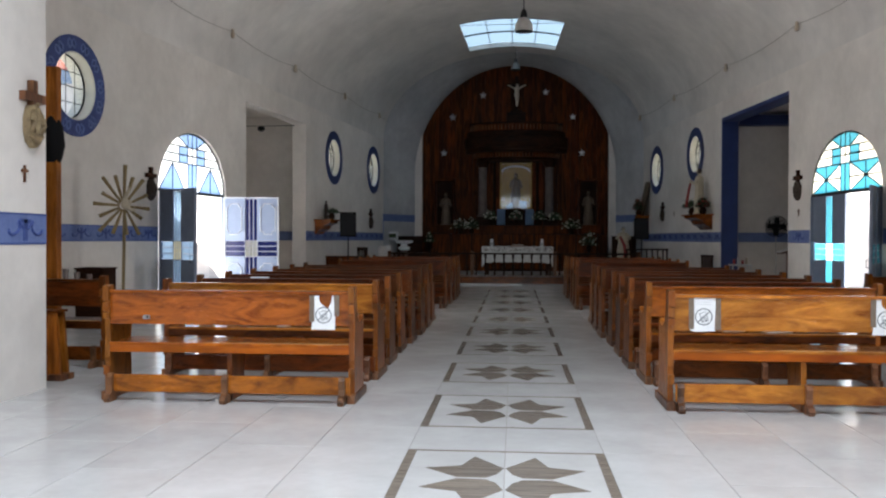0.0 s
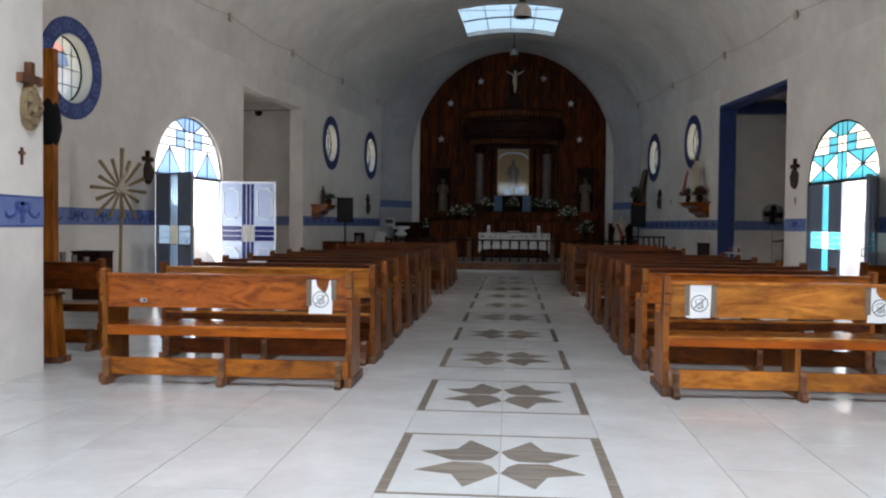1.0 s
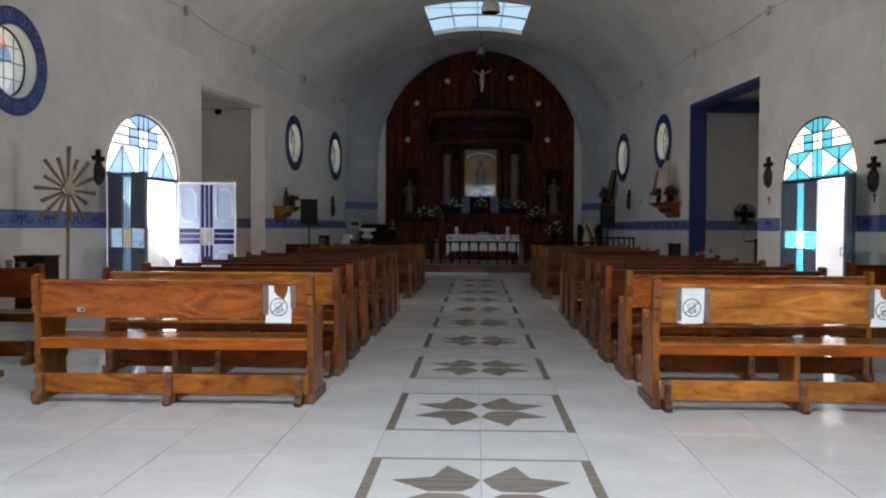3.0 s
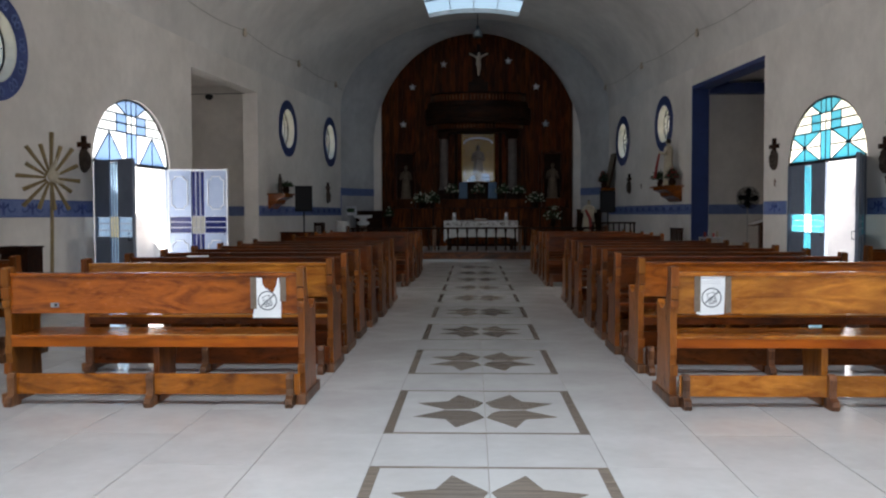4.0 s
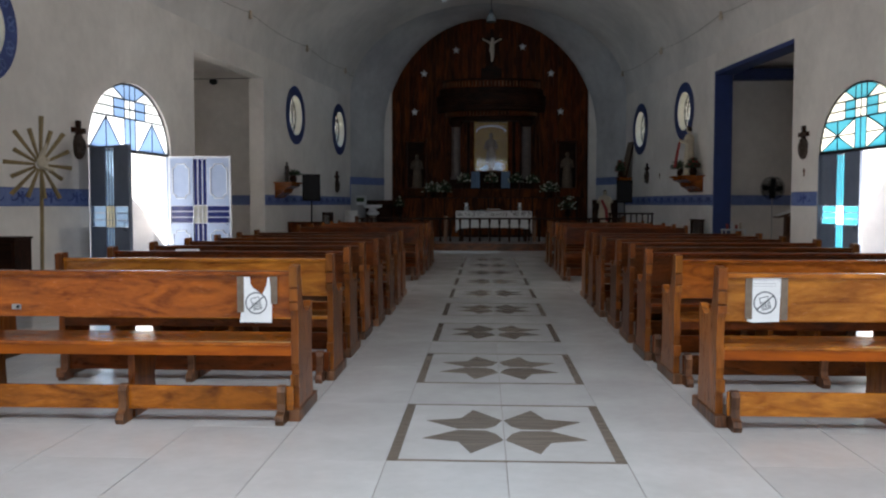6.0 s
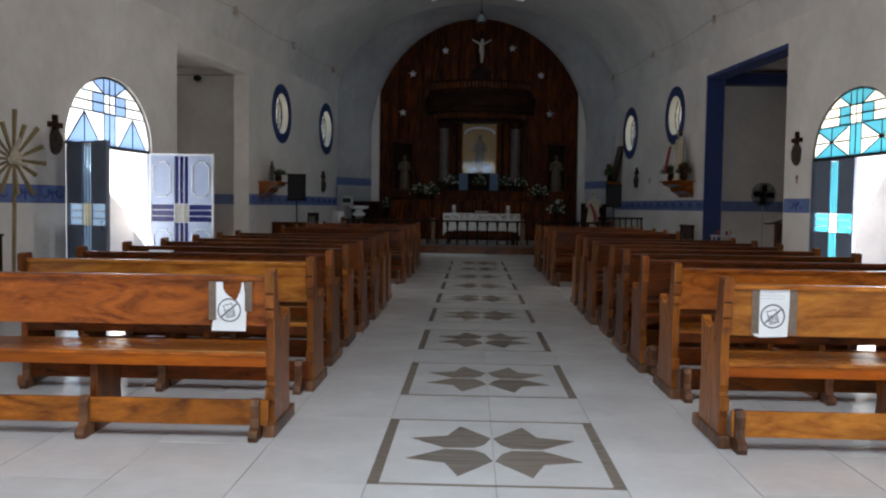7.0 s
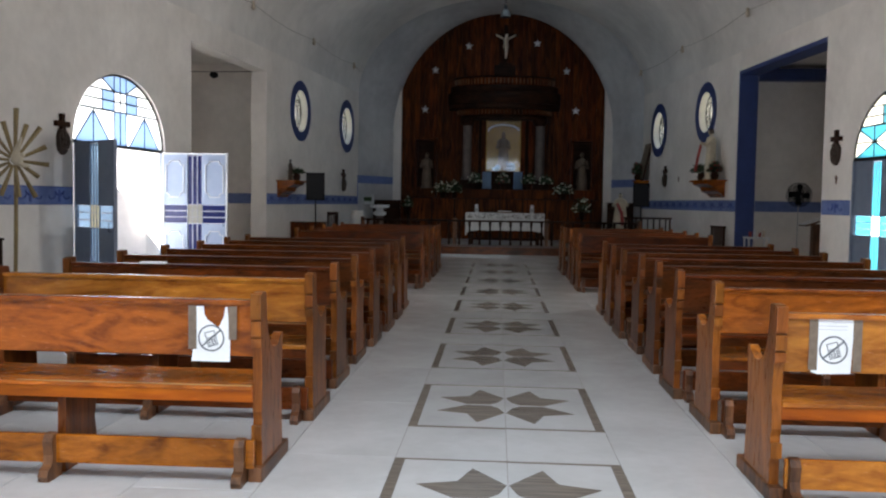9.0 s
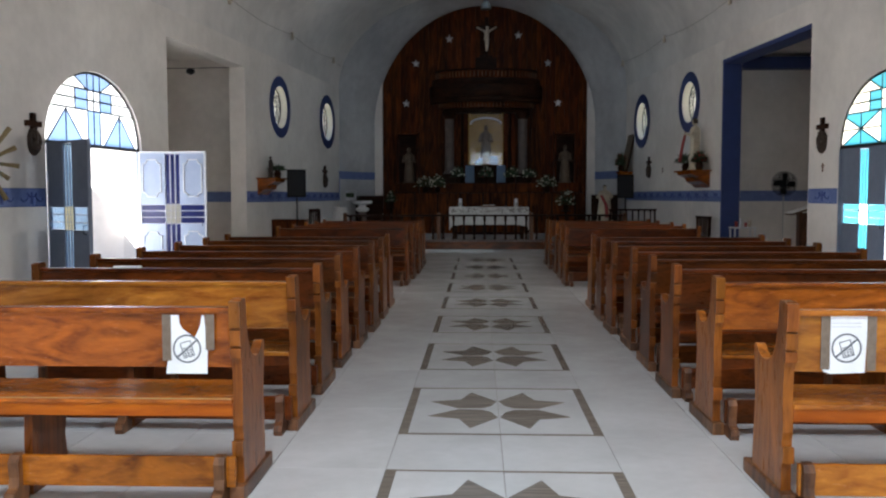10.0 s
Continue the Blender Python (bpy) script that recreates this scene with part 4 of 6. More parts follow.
def altar_table():
    t = thing("altar_table", pose(0.15, 20.3, 0.125), "altar table standing on the chancel floor", "table")
    part("tabletop", box(-1.08, 1.08, -0.4, 0.4, 0.88, 0.925, 0.008), M_DARKWOOD, t)
    for x in (-0.95, 0.95):
        for y in (-0.32, 0.32):
            part("leg", box(x - 0.04, x + 0.04, y - 0.04, y + 0.04, 0.0, 0.88, 0.006), M_DARKWOOD, t)
    part("stretcher", box(-0.95, 0.95, -0.02, 0.02, 0.15, 0.22, 0.005), M_DARKWOOD, t)
    c = thing("tablecloth", pose(0.15, 20.3, 0.125), "white cloth with a patterned lace border over the altar table", "tablecloth")
    bm = bmesh.new()
    n = 44
    rows = [(0.432, 0.94), (0.44, 0.925), (0.445, 0.75), (0.45, 0.60), (0.452, 0.52), (0.455, 0.46)]
    for s in (-1, 1):
        prev = None
        for k, (d, z) in enumerate(rows):
            ring = []
            for i in range(n + 1):
                x = -1.12 + 2.24 * i / n
                wv = 0.018 * math.sin(i * 1.25) * (k / 5)
                zz = z - (0.018 * abs(math.sin(i * 0.9)) if k == 5 else 0) - (0.10 * (abs(x) / 1.12) ** 8 if k >= 3 else 0)
                ring.append(bm.verts.new((x, s * (d + wv), zz)))
            if prev:
                for i in range(n):
                    bm.faces.new((prev[i], prev[i + 1], ring[i + 1], ring[i]))
            prev = ring
    bm_box(bm, -1.12, 1.12, -0.432, 0.432, 0.928, 0.942)
    for s in (-1, 1):
        bm_box(bm, s * 1.12 - 0.006, s * 1.12 + 0.006, -0.43, 0.43, 0.30, 0.942)
    part("drape", bm, M_CLOTH, c, "", True)
    bm = bmesh.new()
    rnd = random.Random(4)
    for i in range(140):
        x, z = rnd.uniform(-1.1, 1.1), rnd.uniform(0.80, 0.93)
        bm_box(bm, x - 0.014, x + 0.014, -0.462, -0.452, z - 0.011, z + 0.011)
    part("lace_pattern", bm, M_COLUMN, c, "grey lace pattern")["kind"] = "stuff"
    return t


altar_table()


def candle(x, y, z, h):
    c = thing("candle", pose(x, y, z), "white candle in a short glass holder", "candle")
    part("wax", lathe([(0.045, 0.02), (0.045, h), (0.01, h + 0.004)], 14), M_PALETRIM, c, "", True)
    part("holder", lathe([(0.09, 0), (0.09, 0.012), (0.03, 0.03), (0.06, 0.05), (0.065, 0.13), (0.06, 0.13), (0.05, 0.05)], 16), M_METAL, c, "", True)
    return c


candle(-0.67, 20.2, 1.068, 0.24)
candle(0.93, 20.2, 1.068, 0.24)
bk = thing("missal", pose(0.15, 20.15, 1.068), "dark book lying on a low stand", "book")
part("cover", box(-0.2, 0.2, -0.12, 0.12, 0.0, 0.05, 0.01), M_PEWDARK, bk)
part("pages", box(-0.19, 0.19, -0.11, 0.11, 0.051, 0.062), M_PAPER, bk)

# altar shelf and retable
shelf = thing("altar_shelf", pose(0, 24.75, 0.125), "dark red-brown stepped wooden altar shelf", "altar")
part("lower_front", box(-3.3, 3.35, -0.25, 0.75, 0.0, 1.36, 0.015), M_PANEL, shelf)
part("upper_front", box(-1.6, 1.85, -0.05, 0.72, 1.361, 1.69, 0.012), M_PANEL, shelf)
part("ledge", box(-3.32, 3.37, -0.29, 0.4, 1.361, 1.385, 0.006), M_DARKWOOD, shelf)
part("upper_ledge", box(-1.63, 1.88, -0.09, 0.4, 1.691, 1.715, 0.006), M_DARKWOOD, shelf)
for i in range(9):
    part("batten", box(-3.1 + i * 0.77, -3.04 + i * 0.77, -0.27, -0.249, 0.02, 1.355, 0.004), M_DARKWOOD, shelf)


def retable():
    r = thing("retable", pose(0.1, 25.5, 1.84), "dark carved wooden retable with columns under a rounded canopy", "retable")

    def drum(rad, z0, z1, depth, mt, lab=""):
        bm = bmesh.new()
        bm_lathe(bm, [(rad * 0.985, z0), (rad, z0 + 0.02), (rad, z1 - 0.02), (rad * 0.985, z1)], 40, a0=math.pi, a1=2 * math.pi)
        bmesh.ops.scale(bm, vec=(1, depth / rad, 1), verts=bm.verts[:])
        return part("cornice", bm, mt, r, lab, True)
    drum(1.50, 2.38, 2.54, 0.75, M_DARKWOOD)
    fr = drum(1.62, 2.541, 2.72, 0.83, M_PANEL)
    drum(1.92, 2.721, 2.90, 1.0, M_DARKWOOD)
    drum(1.95, 2.901, 3.30, 1.02, M_DARKWOOD)
    drum(1.86, 3.301, 3.52, 0.97, M_DARKWOOD)
    up = drum(1.72, 3.521, 3.78, 0.88, M_PANEL)
    drum(1.76, 3.781, 3.83, 0.91, M_DARKWOOD)
    for rad, dep, z0, z1, par in ((1.62, 0.83, 2.56, 2.70, fr), (1.72, 0.88, 3.56, 3.74, up)):
        for i in range(1, 40):
            a = math.pi + math.pi * i / 40
            x, y = rad * math.cos(a), dep * math.sin(a)
            part("flute", box(-0.018, 0.018, -0.03, 0.015, z0, z1, 0.004), M_PEWDARK, par, m=pose(x, y, 0, 0, 0, math.degrees(a) - 270))
    for x in (-1.25, 1.25):
        c = part("column", lathe([(0.20, 0.30), (0.20, 0.36), (0.165, 0.40), (0.155, 0.6), (0.15, 2.08), (0.165, 2.16)], 20), M_COLUMN, r, "grey-brown marbled column", True, pose(x, -0.45, 0))
        part("plinth", box(-0.23, 0.23, -0.23, 0.23, 0.0, 0.30, 0.01), M_DARKWOOD, c)
        part("capital", lathe([(0.165, 2.16), (0.24, 2.27), (0.25, 2.375)], 20), M_DARKWOOD, c, "", True)
    for x0, x1 in ((-1.02, -0.60), (0.60, 1.02)):
        part("side_panel", box(x0, x1, -0.16, -0.10, 0.0, 2.75, 0.01), M_PANEL, r)
        part("inner_column", lathe([(0.08, 0.0), (0.06, 0.1), (0.055, 2.6), (0.08, 2.74)], 14), M_DARKWOOD, r, "", True, pose((x0 + x1) / 2, -0.22, 0))
    n = part("niche", box(-0.60, 0.60, -0.05, -0.02, 0.6, 2.75), M_GOLD, r, "ochre painted niche back")
    part("niche_jamb", box(-0.60, -0.55, -0.34, -0.05, 0.6, 2.75, 0.005), M_GOLD, r, "ochre niche side")
    part("niche_jamb", box(0.55, 0.60, -0.34, -0.05, 0.6, 2.75, 0.005), M_GOLD, r, "ochre niche side")
    part("niche_base", box(-0.65, 0.65, -0.40, -0.02, 0.0, 0.60, 0.01), M_DARKWOOD, r)
    part("niche_head", box(-0.60, 0.60, -0.34, -0.05, 2.56, 2.75, 0.005), M_DARKWOOD, r)
    g = bpy.data.materials.new("case_glass")
    g.use_nodes = True
    nt = g.node_tree
    nt.nodes.remove(nt.nodes["Principled BSDF"])
    t_, g_, x_ = nt.nodes.new("ShaderNodeBsdfTransparent"), nt.nodes.new("ShaderNodeBsdfGlossy"), nt.nodes.new("ShaderNodeMixShader")
    g_.inputs["Roughness"].default_value = 0.03
    x_.inputs["Fac"].default_value = 0.04
    nt.links.new(t_.outputs[0], x_.inputs[1])
    nt.links.new(g_.outputs[0], x_.inputs[2])
    nt.links.new(x_.outputs[0], nt.nodes["Material Output"].inputs["Surface"])
    # white tube in the shape of the bright arc mirrored by the glass
    arc = [(0.53 * math.cos(a), -0.08, 2.02 + 0.22 * math.sin(a)) for a in [math.pi * i / 14 for i in range(15)]]
    part("niche_arch", tube(arc, [0.035] * 15, 8), M_PALETRIM, r, "white arc standing in for a reflection in the niche glass", True)
    part("glass", box(-0.55, 0.55, -0.36, -0.354, 0.62, 2.56), g, r, "reflecting glass front", m=pose(0, 0, 0, 0.0, 0, 0)).visible_shadow = False
    cb = part("cross_base", box(-0.36, 0.36, -0.75, -0.15, 3.831, 4.20, 0.02), M_DARKWOOD, r)
    part("cross_base_top", box(-0.22, 0.22, -0.62, -0.28, 4.201, 4.30, 0.02), M_DARKWOOD, r)
    return r


retable()


def figure(name, m, h, material, label, arms="down", wide=1.0, hair=False):
    """A plain robed plaster figure in one mesh, base at the origin, facing -y."""
    bm = bmesh.new()
    s = h / 1.7
    prof = [(0.30, 0.0), (0.30, 0.05), (0.24, 0.07), (0.25, 0.25), (0.22, 0.6), (0.19, 0.95), (0.21, 1.2), (0.22, 1.32), (0.15, 1.42), (0.06, 1.45), (0.055, 1.50)]
    rings = []
    for k, (r, z) in enumerate(prof):
        ring = []
        for i in range(20):
            a = 2 * math.pi * i / 20
            fold = 1 + 0.06 * math.sin(a * 7 + k * 0.3) * (1 if 2 < k < 7 else 0)
            ring.append(bm.verts.new((r * fold * math.cos(a) * s * wide, 0.75 * r * fold * math.sin(a) * s, z * s)))
        rings.append(ring)
    for p, q in zip(rings, rings[1:]):
        for i in range(20):
            bm.faces.new((p[i], p[(i + 1) % 20], q[(i + 1) % 20], q[i]))
    bm.faces.new(rings[0][::-1])
    bm_ball(bm, (0, -0.01 * s, 1.59 * s), 0.095 * s, 0.105 * s, 0.125 * s)
    for sg in (-1, 1):
        if arms == "up":
            bm_tube(bm, [(sg * 0.18 * s, 0, 1.32 * s), (sg * 0.34 * s, -0.05 * s, 1.12 * s), (sg * 0.30 * s, -0.28 * s, 1.2 * s)], [0.075 * s, 0.07 * s, 0.045 * s], 10)
        else:
            bm_tube(bm, [(sg * 0.19 * s, 0, 1.33 * s), (sg * 0.27 * s, -0.06 * s, 1.02 * s), (sg * 0.06 * s, -0.24 * s, 1.10 * s)], [0.075 * s, 0.075 * s, 0.045 * s], 10)
    ob = solid(name, bm, material, label, "statue", m=m, smooth=True)
    if hair:
        ob.data.materials.append(M_HAIR)
        for f in ob.data.polygons:
            if f.center.z > 1.52 * s and (f.center.y > -0.05 * s or f.center.z > 1.66 * s):
                f.material_index = 1
    return ob


figure("statue", pose(0.1, 25.3, 2.46), 1.35, M_AGED, "dull grey-green robed plaster statue behind the niche glass")
# pale blue shape put in for the fanlight's reflection low in the glass
bm = bmesh.new()
bm_tube(bm, [(-0.36, 0.0, 0.06), (-0.15, -0.02, 0.17), (0.12, 0.0, 0.22), (0.40, 0.02, 0.20)], [0.05, 0.11, 0.13, 0.10], 12)
bm_tube(bm, [(-0.30, -0.05, 0.05), (0.05, -0.09, 0.08), (0.42, -0.05, 0.09)], [0.05, 0.06, 0.07], 10)
for i in range(9):
    bm_tube(bm, [(-0.3 + 0.08 * i, -0.09, 0.02), (-0.26 + 0.08 * i, -0.125, 0.10), (-0.2 + 0.075 * i, -0.07, 0.20)], [0.02, 0.018, 0.012], 6)
solid("blue_cloth", bm, M_BLUECLOTH, "pale blue heap standing in for a reflection at the niche foot", "cloth", m=pose(0.1, 25.31, 2.44), smooth=True)


def side_niche(x, z, label):
    n = thing("wall_niche", pose(x, 25.5, z), label, "niche")
    part("backing", box(-0.33, 0.33, 0.0, 0.03, 0.0, 1.6), M_DARKWOOD, n)
    for a, b in ((-0.37, -0.31), (0.31, 0.37)):
        part("side", box(a, b, -0.36, 0.02, -0.04, 1.62, 0.01), M_PANEL, n)
    part("head", box(-0.39, 0.39, -0.38, 0.02, 1.62, 1.72, 0.012), M_PANEL, n)
    part("base", box(-0.39, 0.39, -0.40, 0.02, -0.34, -0.041, 0.012), M_PANEL, n)
    return n


side_niche(-2.6, 1.88, "dark wooden side niche on the panelling")
side_niche(2.82, 1.88, "dark wooden side niche on the panelling")
figure("statue", pose(-2.56, 25.28, 1.84), 1.22, M_AGED, "ochre and cream plaster statue in a side niche")
figure("statue", pose(2.82, 25.28, 1.84), 1.28, M_AGED, "dull pink plaster statue in a side niche")


def crucifix(m, h, label, corpus):
    c = thing("crucifix", m, label, "crucifix")
    part("upright", box(-0.05 * h, 0.05 * h, -0.02, 0.02, 0.0, h, 0.006), M_DARKWOOD, c)
    part("crossbar", box(-0.30 * h, 0.30 * h, -0.021, 0.021, 0.68 * h, 0.77 * h, 0.006), M_DARKWOOD, c)
    if corpus:
        bm = bmesh.new()
        bm_tube(bm, [(0, -0.06, 0.12 * h), (0.015, -0.08, 0.30 * h), (0, -0.07, 0.42 * h)], [0.025 * h, 0.05 * h, 0.06 * h], 10)
        bm_tube(bm, [(0, -0.07, 0.40 * h), (0, -0.08, 0.52 * h), (0, -0.06, 0.64 * h)], [0.075 * h, 0.06 * h, 0.075 * h], 10)
        for sg in (-1, 1):
            bm_tube(bm, [(sg * 0.05 * h, -0.06, 0.62 * h), (sg * 0.15 * h, -0.05, 0.68 * h), (sg * 0.26 * h, -0.04, 0.735 * h)], [0.028 * h, 0.024 * h, 0.018 * h], 8)
        bm_ball(bm, (0.02, -0.09, 0.70 * h), 0.045 * h, 0.05 * h, 0.06 * h)
        part("corpus", bm, M_PLASTER, c, "pale plaster corpus", True)
    return c


crucifix(pose(0.12, 25.05, 6.14), 1.3, "dark wooden crucifix with a pale corpus above the canopy", True)

# six white stars on the panelling
bm = bmesh.new()
pts = [((0.15 if i % 2 == 0 else 0.06) * math.cos(math.pi / 2 + math.pi * i / 5), (0.15 if i % 2 == 0 else 0.06) * math.sin(math.pi / 2 + math.pi * i / 5)) for i in range(10)]
v0 = [bm.verts.new((a, 0.0, b)) for a, b in pts]
tip, back_ = bm.verts.new((0, -0.035, 0)), bm.verts.new((0, 0.0, 0))
for i in range(10):
    bm.faces.new((v0[i], v0[(i + 1) % 10], tip))
    bm.faces.new((v0[(i + 1) % 10], v0[i], back_))
star_mesh = mesh_of("star", bm, M_PALETRIM)
for x, z in ((-1.16, 6.80), (1.215, 6.90), (-2.32, 5.97), (2.24, 5.95), (-2.66, 4.60), (2.59, 4.59)):
    s = new("wall_star", star_mesh)
    s.matrix_basis = pose(x, 25.52, z)
    tagged(s, "white five-pointed star on the dark panelling", "star", "stars over the altar")


def bouquet(m, r, h, seed, label, blossoms=22, red=0, pot=M_DARKWOOD, drop=0.0):
    b = thing("flower_arrangement", m, label, "flowers")
    rnd = random.Random(seed)
    part("vase", lathe([(0.06, 0), (0.08, 0.02), (0.10, 0.10), (0.07, 0.17), (0.085, 0.19), (0.06, 0.18), (0.05, 0.03)], 14), pot, b, "", True)
    fo, bl, rd = bmesh.new(), bmesh.new(), bmesh.new()
    for i in range(150):
        d = Vector((rnd.gauss(0, 1), rnd.gauss(0, 0.7), abs(rnd.gauss(0.5, 0.7)) - drop)).normalized()
        c = Vector((0, 0, 0.18)) + Vector((d.x * r, d.y * r * 0.8, d.z * h)) * rnd.uniform(0.35, 1.0)
        side = d.cross(Vector((rnd.random(), rnd.random(), 1))).normalized() * rnd.uniform(0.015, 0.03)
        L = d * rnd.uniform(0.07, 0.14)
        n = side.cross(d).normalized() * 0.012
        vs = [fo.verts.new(c - L * 0.5), fo.verts.new(c + side + n), fo.verts.new(c + L * 0.6), fo.verts.new(c - side + n)]
        fo.faces.new(vs)
    for i in range(8):
        a = rnd.uniform(0, 6.28)
        bm_tube(fo, [(0, 0, 0.1), (r * 0.4 * math.cos(a), r * 0.3 * math.sin(a), 0.18 + h * 0.4)], 0.006, 4)
    for i in range(blossoms + red):
        d = Vector((rnd.gauss(0, 1), rnd.gauss(-0.5, 0.6), abs(rnd.gauss(0.5, 0.7)) - drop)).normalized()
        c = Vector((0, 0, 0.18)) + Vector((d.x * r, d.y * r * 0.8, d.z * h)) * rnd.uniform(0.75, 1.05)
        bm = bl if i < blossoms else rd
        k = rnd.uniform(0.022, 0.04)
        bm_ball(bm, c, k, k, k * 0.8, 1)
    part("foliage", fo, M_LEAF, b)
    if blossoms:
        part("blossoms", bl, M_PETAL, b, "white and cream blossoms")
    else:
        bl.free()
    if red:
        part("red_blossoms", rd, M_REDPETAL, b, "red blossoms")
    else:
        rd.free()
    return b


for i, (x, y, z, r, h, n) in enumerate(((-1.95, 24.72, 1.51, 0.36, 0.38, 34), (-1.55, 24.66, 1.51, 0.28, 0.45, 20), (-0.85, 24.85, 1.84, 0.28, 0.36, 20), (0.1, 24.85, 1.84, 0.28, 0.36, 12),
                                        (0.98, 24.85, 1.84, 0.28, 0.36, 20), (1.55, 24.66, 1.84, 0.25, 0.3, 18), (2.15, 24.72, 1.51, 0.38, 0.38, 36), (2.75, 24.2, 0.9, 0.34, 0.5, 26), (-3.1, 24.3, 1.0, 0.2, 0.4, 8))):
    low = z < 1.3
    if low:
        st = thing("plant_stand", pose(x, y, 0.125), "slim dark wooden flower stand", "stand")
        part("top", lathe([(0.16, z - 0.155), (0.17, z - 0.14), (0.17, z - 0.126)], 16), M_DARKWOOD, st, "", True)
        part("stem", lathe([(0.14, 0.0), (0.13, 0.03), (0.03, 0.08), (0.03, z - 0.2), (0.08, z - 0.156)], 14), M_DARKWOOD, st, "", True)
    bouquet(pose(x, y, z if low else z + 0.002), r, h, 11 + i, "white blossoms in dark foliage on the altar" if not low else "white blossoms in dark foliage on a stand", n, 4 if i == 3 else 0)
for x in (-0.45, 0.62):
    c = thing("drapery", pose(x, 24.98, 1.842), "pale blue pleated cloth hung before the niche", "cloth")
    bm = bmesh.new()
    n = 16
    a_ = [bm.verts.new((-0.16 + 0.32 * i / n, 0.03 * math.sin(i * 1.6), 0.0)) for i in range(n + 1)]
    b_ = [bm.verts.new((-0.15 + 0.30 * i / n, 0.02 * math.sin(i * 1.6), 0.58)) for i in range(n + 1)]
    for i in range(n):
        bm.faces.new((a_[i], a_[i + 1], b_[i + 1], b_[i]))
    r_ = bmesh.ops.extrude_face_region(bm, geom=bm.faces[:])
    bmesh.ops.translate(bm, verts=[v for v in r_["geom"] if isinstance(v, bmesh.types.BMVert)], vec=(0, 0.02, 0))
    part("pleats", bm, M_BLUECLOTH, c, "", True)


# ---------------------------------------------------------------- things on the walls
def station(m, s=1.0, light=True):
    """A small dark cross over an oval relief; x points away from the wall."""
    t = thing("wall_cross", m, "dark wooden wall cross with a carved oval relief", "cross", "stations on the walls")
    tone = M_PEWDARK if light else M_DARKWOOD
    part("upright", box(0.0, 0.058, -0.035 * s, 0.035 * s, -0.10 * s, 0.22 * s, 0.004), tone, t)
    part("crossbar", box(0.001, 0.060, -0.15 * s, 0.15 * s, 0.04 * s, 0.115 * s, 0.004), tone, t)
    bm = bmesh.new()
    bm_prism(bm, [(-0.10 * s, -0.22 * s), (-0.07 * s, -0.30 * s), (0.0, -0.345 * s), (0.07 * s, -0.30 * s), (0.11 * s, -0.22 * s), (0.12 * s, -0.08 * s), (0.07 * s, -0.02 * s), (0.01 * s, 0.03 * s), (-0.06 * s, 0.0), (-0.10 * s, -0.09 * s)], 0, 0.002, 0.063)
    for y, z, h in ((-0.06, -0.22, 0.20), (0.0, -0.22, 0.24), (0.065, -0.22, 0.15), (-0.025, -0.25, 0.12), (0.09, -0.2, 0.10)):
        bm_tube(bm, [(0.06, y * s, z * s), (0.075, y * s, (z + h * 0.5) * s), (0.065, (y + 0.01) * s, (z + h * 0.85) * s)], [0.034 * s, 0.028 * s, 0.02 * s], 7)
        bm_ball(bm, (0.068, (y + 0.012) * s, (z + h) * s), 0.02 * s, sub=1)
    bm_tube(bm, [(0.055, -0.10 * s, -0.24 * s), (0.08, 0.0, -0.27 * s), (0.055, 0.10 * s, -0.24 * s)], [0.02 * s, 0.035 * s, 0.02 * s], 7)
    part("relief", bm, M_OLIVE if light else M_HAIR, t, "ochre plaster relief" if light else "dark carved relief", True)
    return t


def small_cross(m, s=1.0):
    t = thing("small_cross", m, "small dark wooden cross on the wall", "cross")
    part("upright", box(0.0, 0.014, -0.012 * s, 0.012 * s, -0.08 * s, 0.07 * s), M_PEWDARK, t)
    part("crossbar", box(0.001, 0.015, -0.045 * s, 0.045 * s, 0.01 * s, 0.035 * s), M_PEWDARK, t)
    return t


station(pose(PW, -0.25, 2.40), 1.0)
small_cross(pose(PW, -0.33, 1.84), 0.95)
station(on_wall("w", 7.5, 2.33), 1.05, False)
station(on_wall("w", 3.3, 2.33), 1.05, False)
station(on_wall("e", 10.95, 2.50), 1.1, False)
small_cross(on_wall("e", 10.95, 1.88), 1.0)
station(on_wall("e", 7.2, 2.22), 1.0, False)
small_cross(on_wall("e", 7.2, 1.80), 1.0)
station(on_wall("e", 21.0, 2.28), 1.1, False)
station(on_wall("w", 21.8, 2.06), 1.2, False)
small_cross(on_wall("e", 19.8, 2.1), 1.0)
b = thing("wall_bar", on_wall("e", 6.85, 2.65), "dark wooden bar fixed to the wall", "bar")
part("bar", box(0.0, 0.06, -0.3, 0.3, -0.03, 0.03, 0.004), M_DARKWOOD, b)


def bracket_shelf(m, w, d, label):
    s = thing("wall_shelf", m, label, "shelf")
    part("board", box(0.0, d, -w / 2, w / 2, -0.04, 0.0, 0.006), M_PEW, s)
    part("bracket", prism([(0.0, -0.04), (d * 0.92, -0.04), (d * 0.9, -0.10), (d * 0.55, -0.17), (d * 0.45, -0.27), (d * 0.2, -0.33), (0.0, -0.42)], 1, -w * 0.4, w * 0.4, 0.008), M_PEW, s, "carved scrolled bracket")
    return s


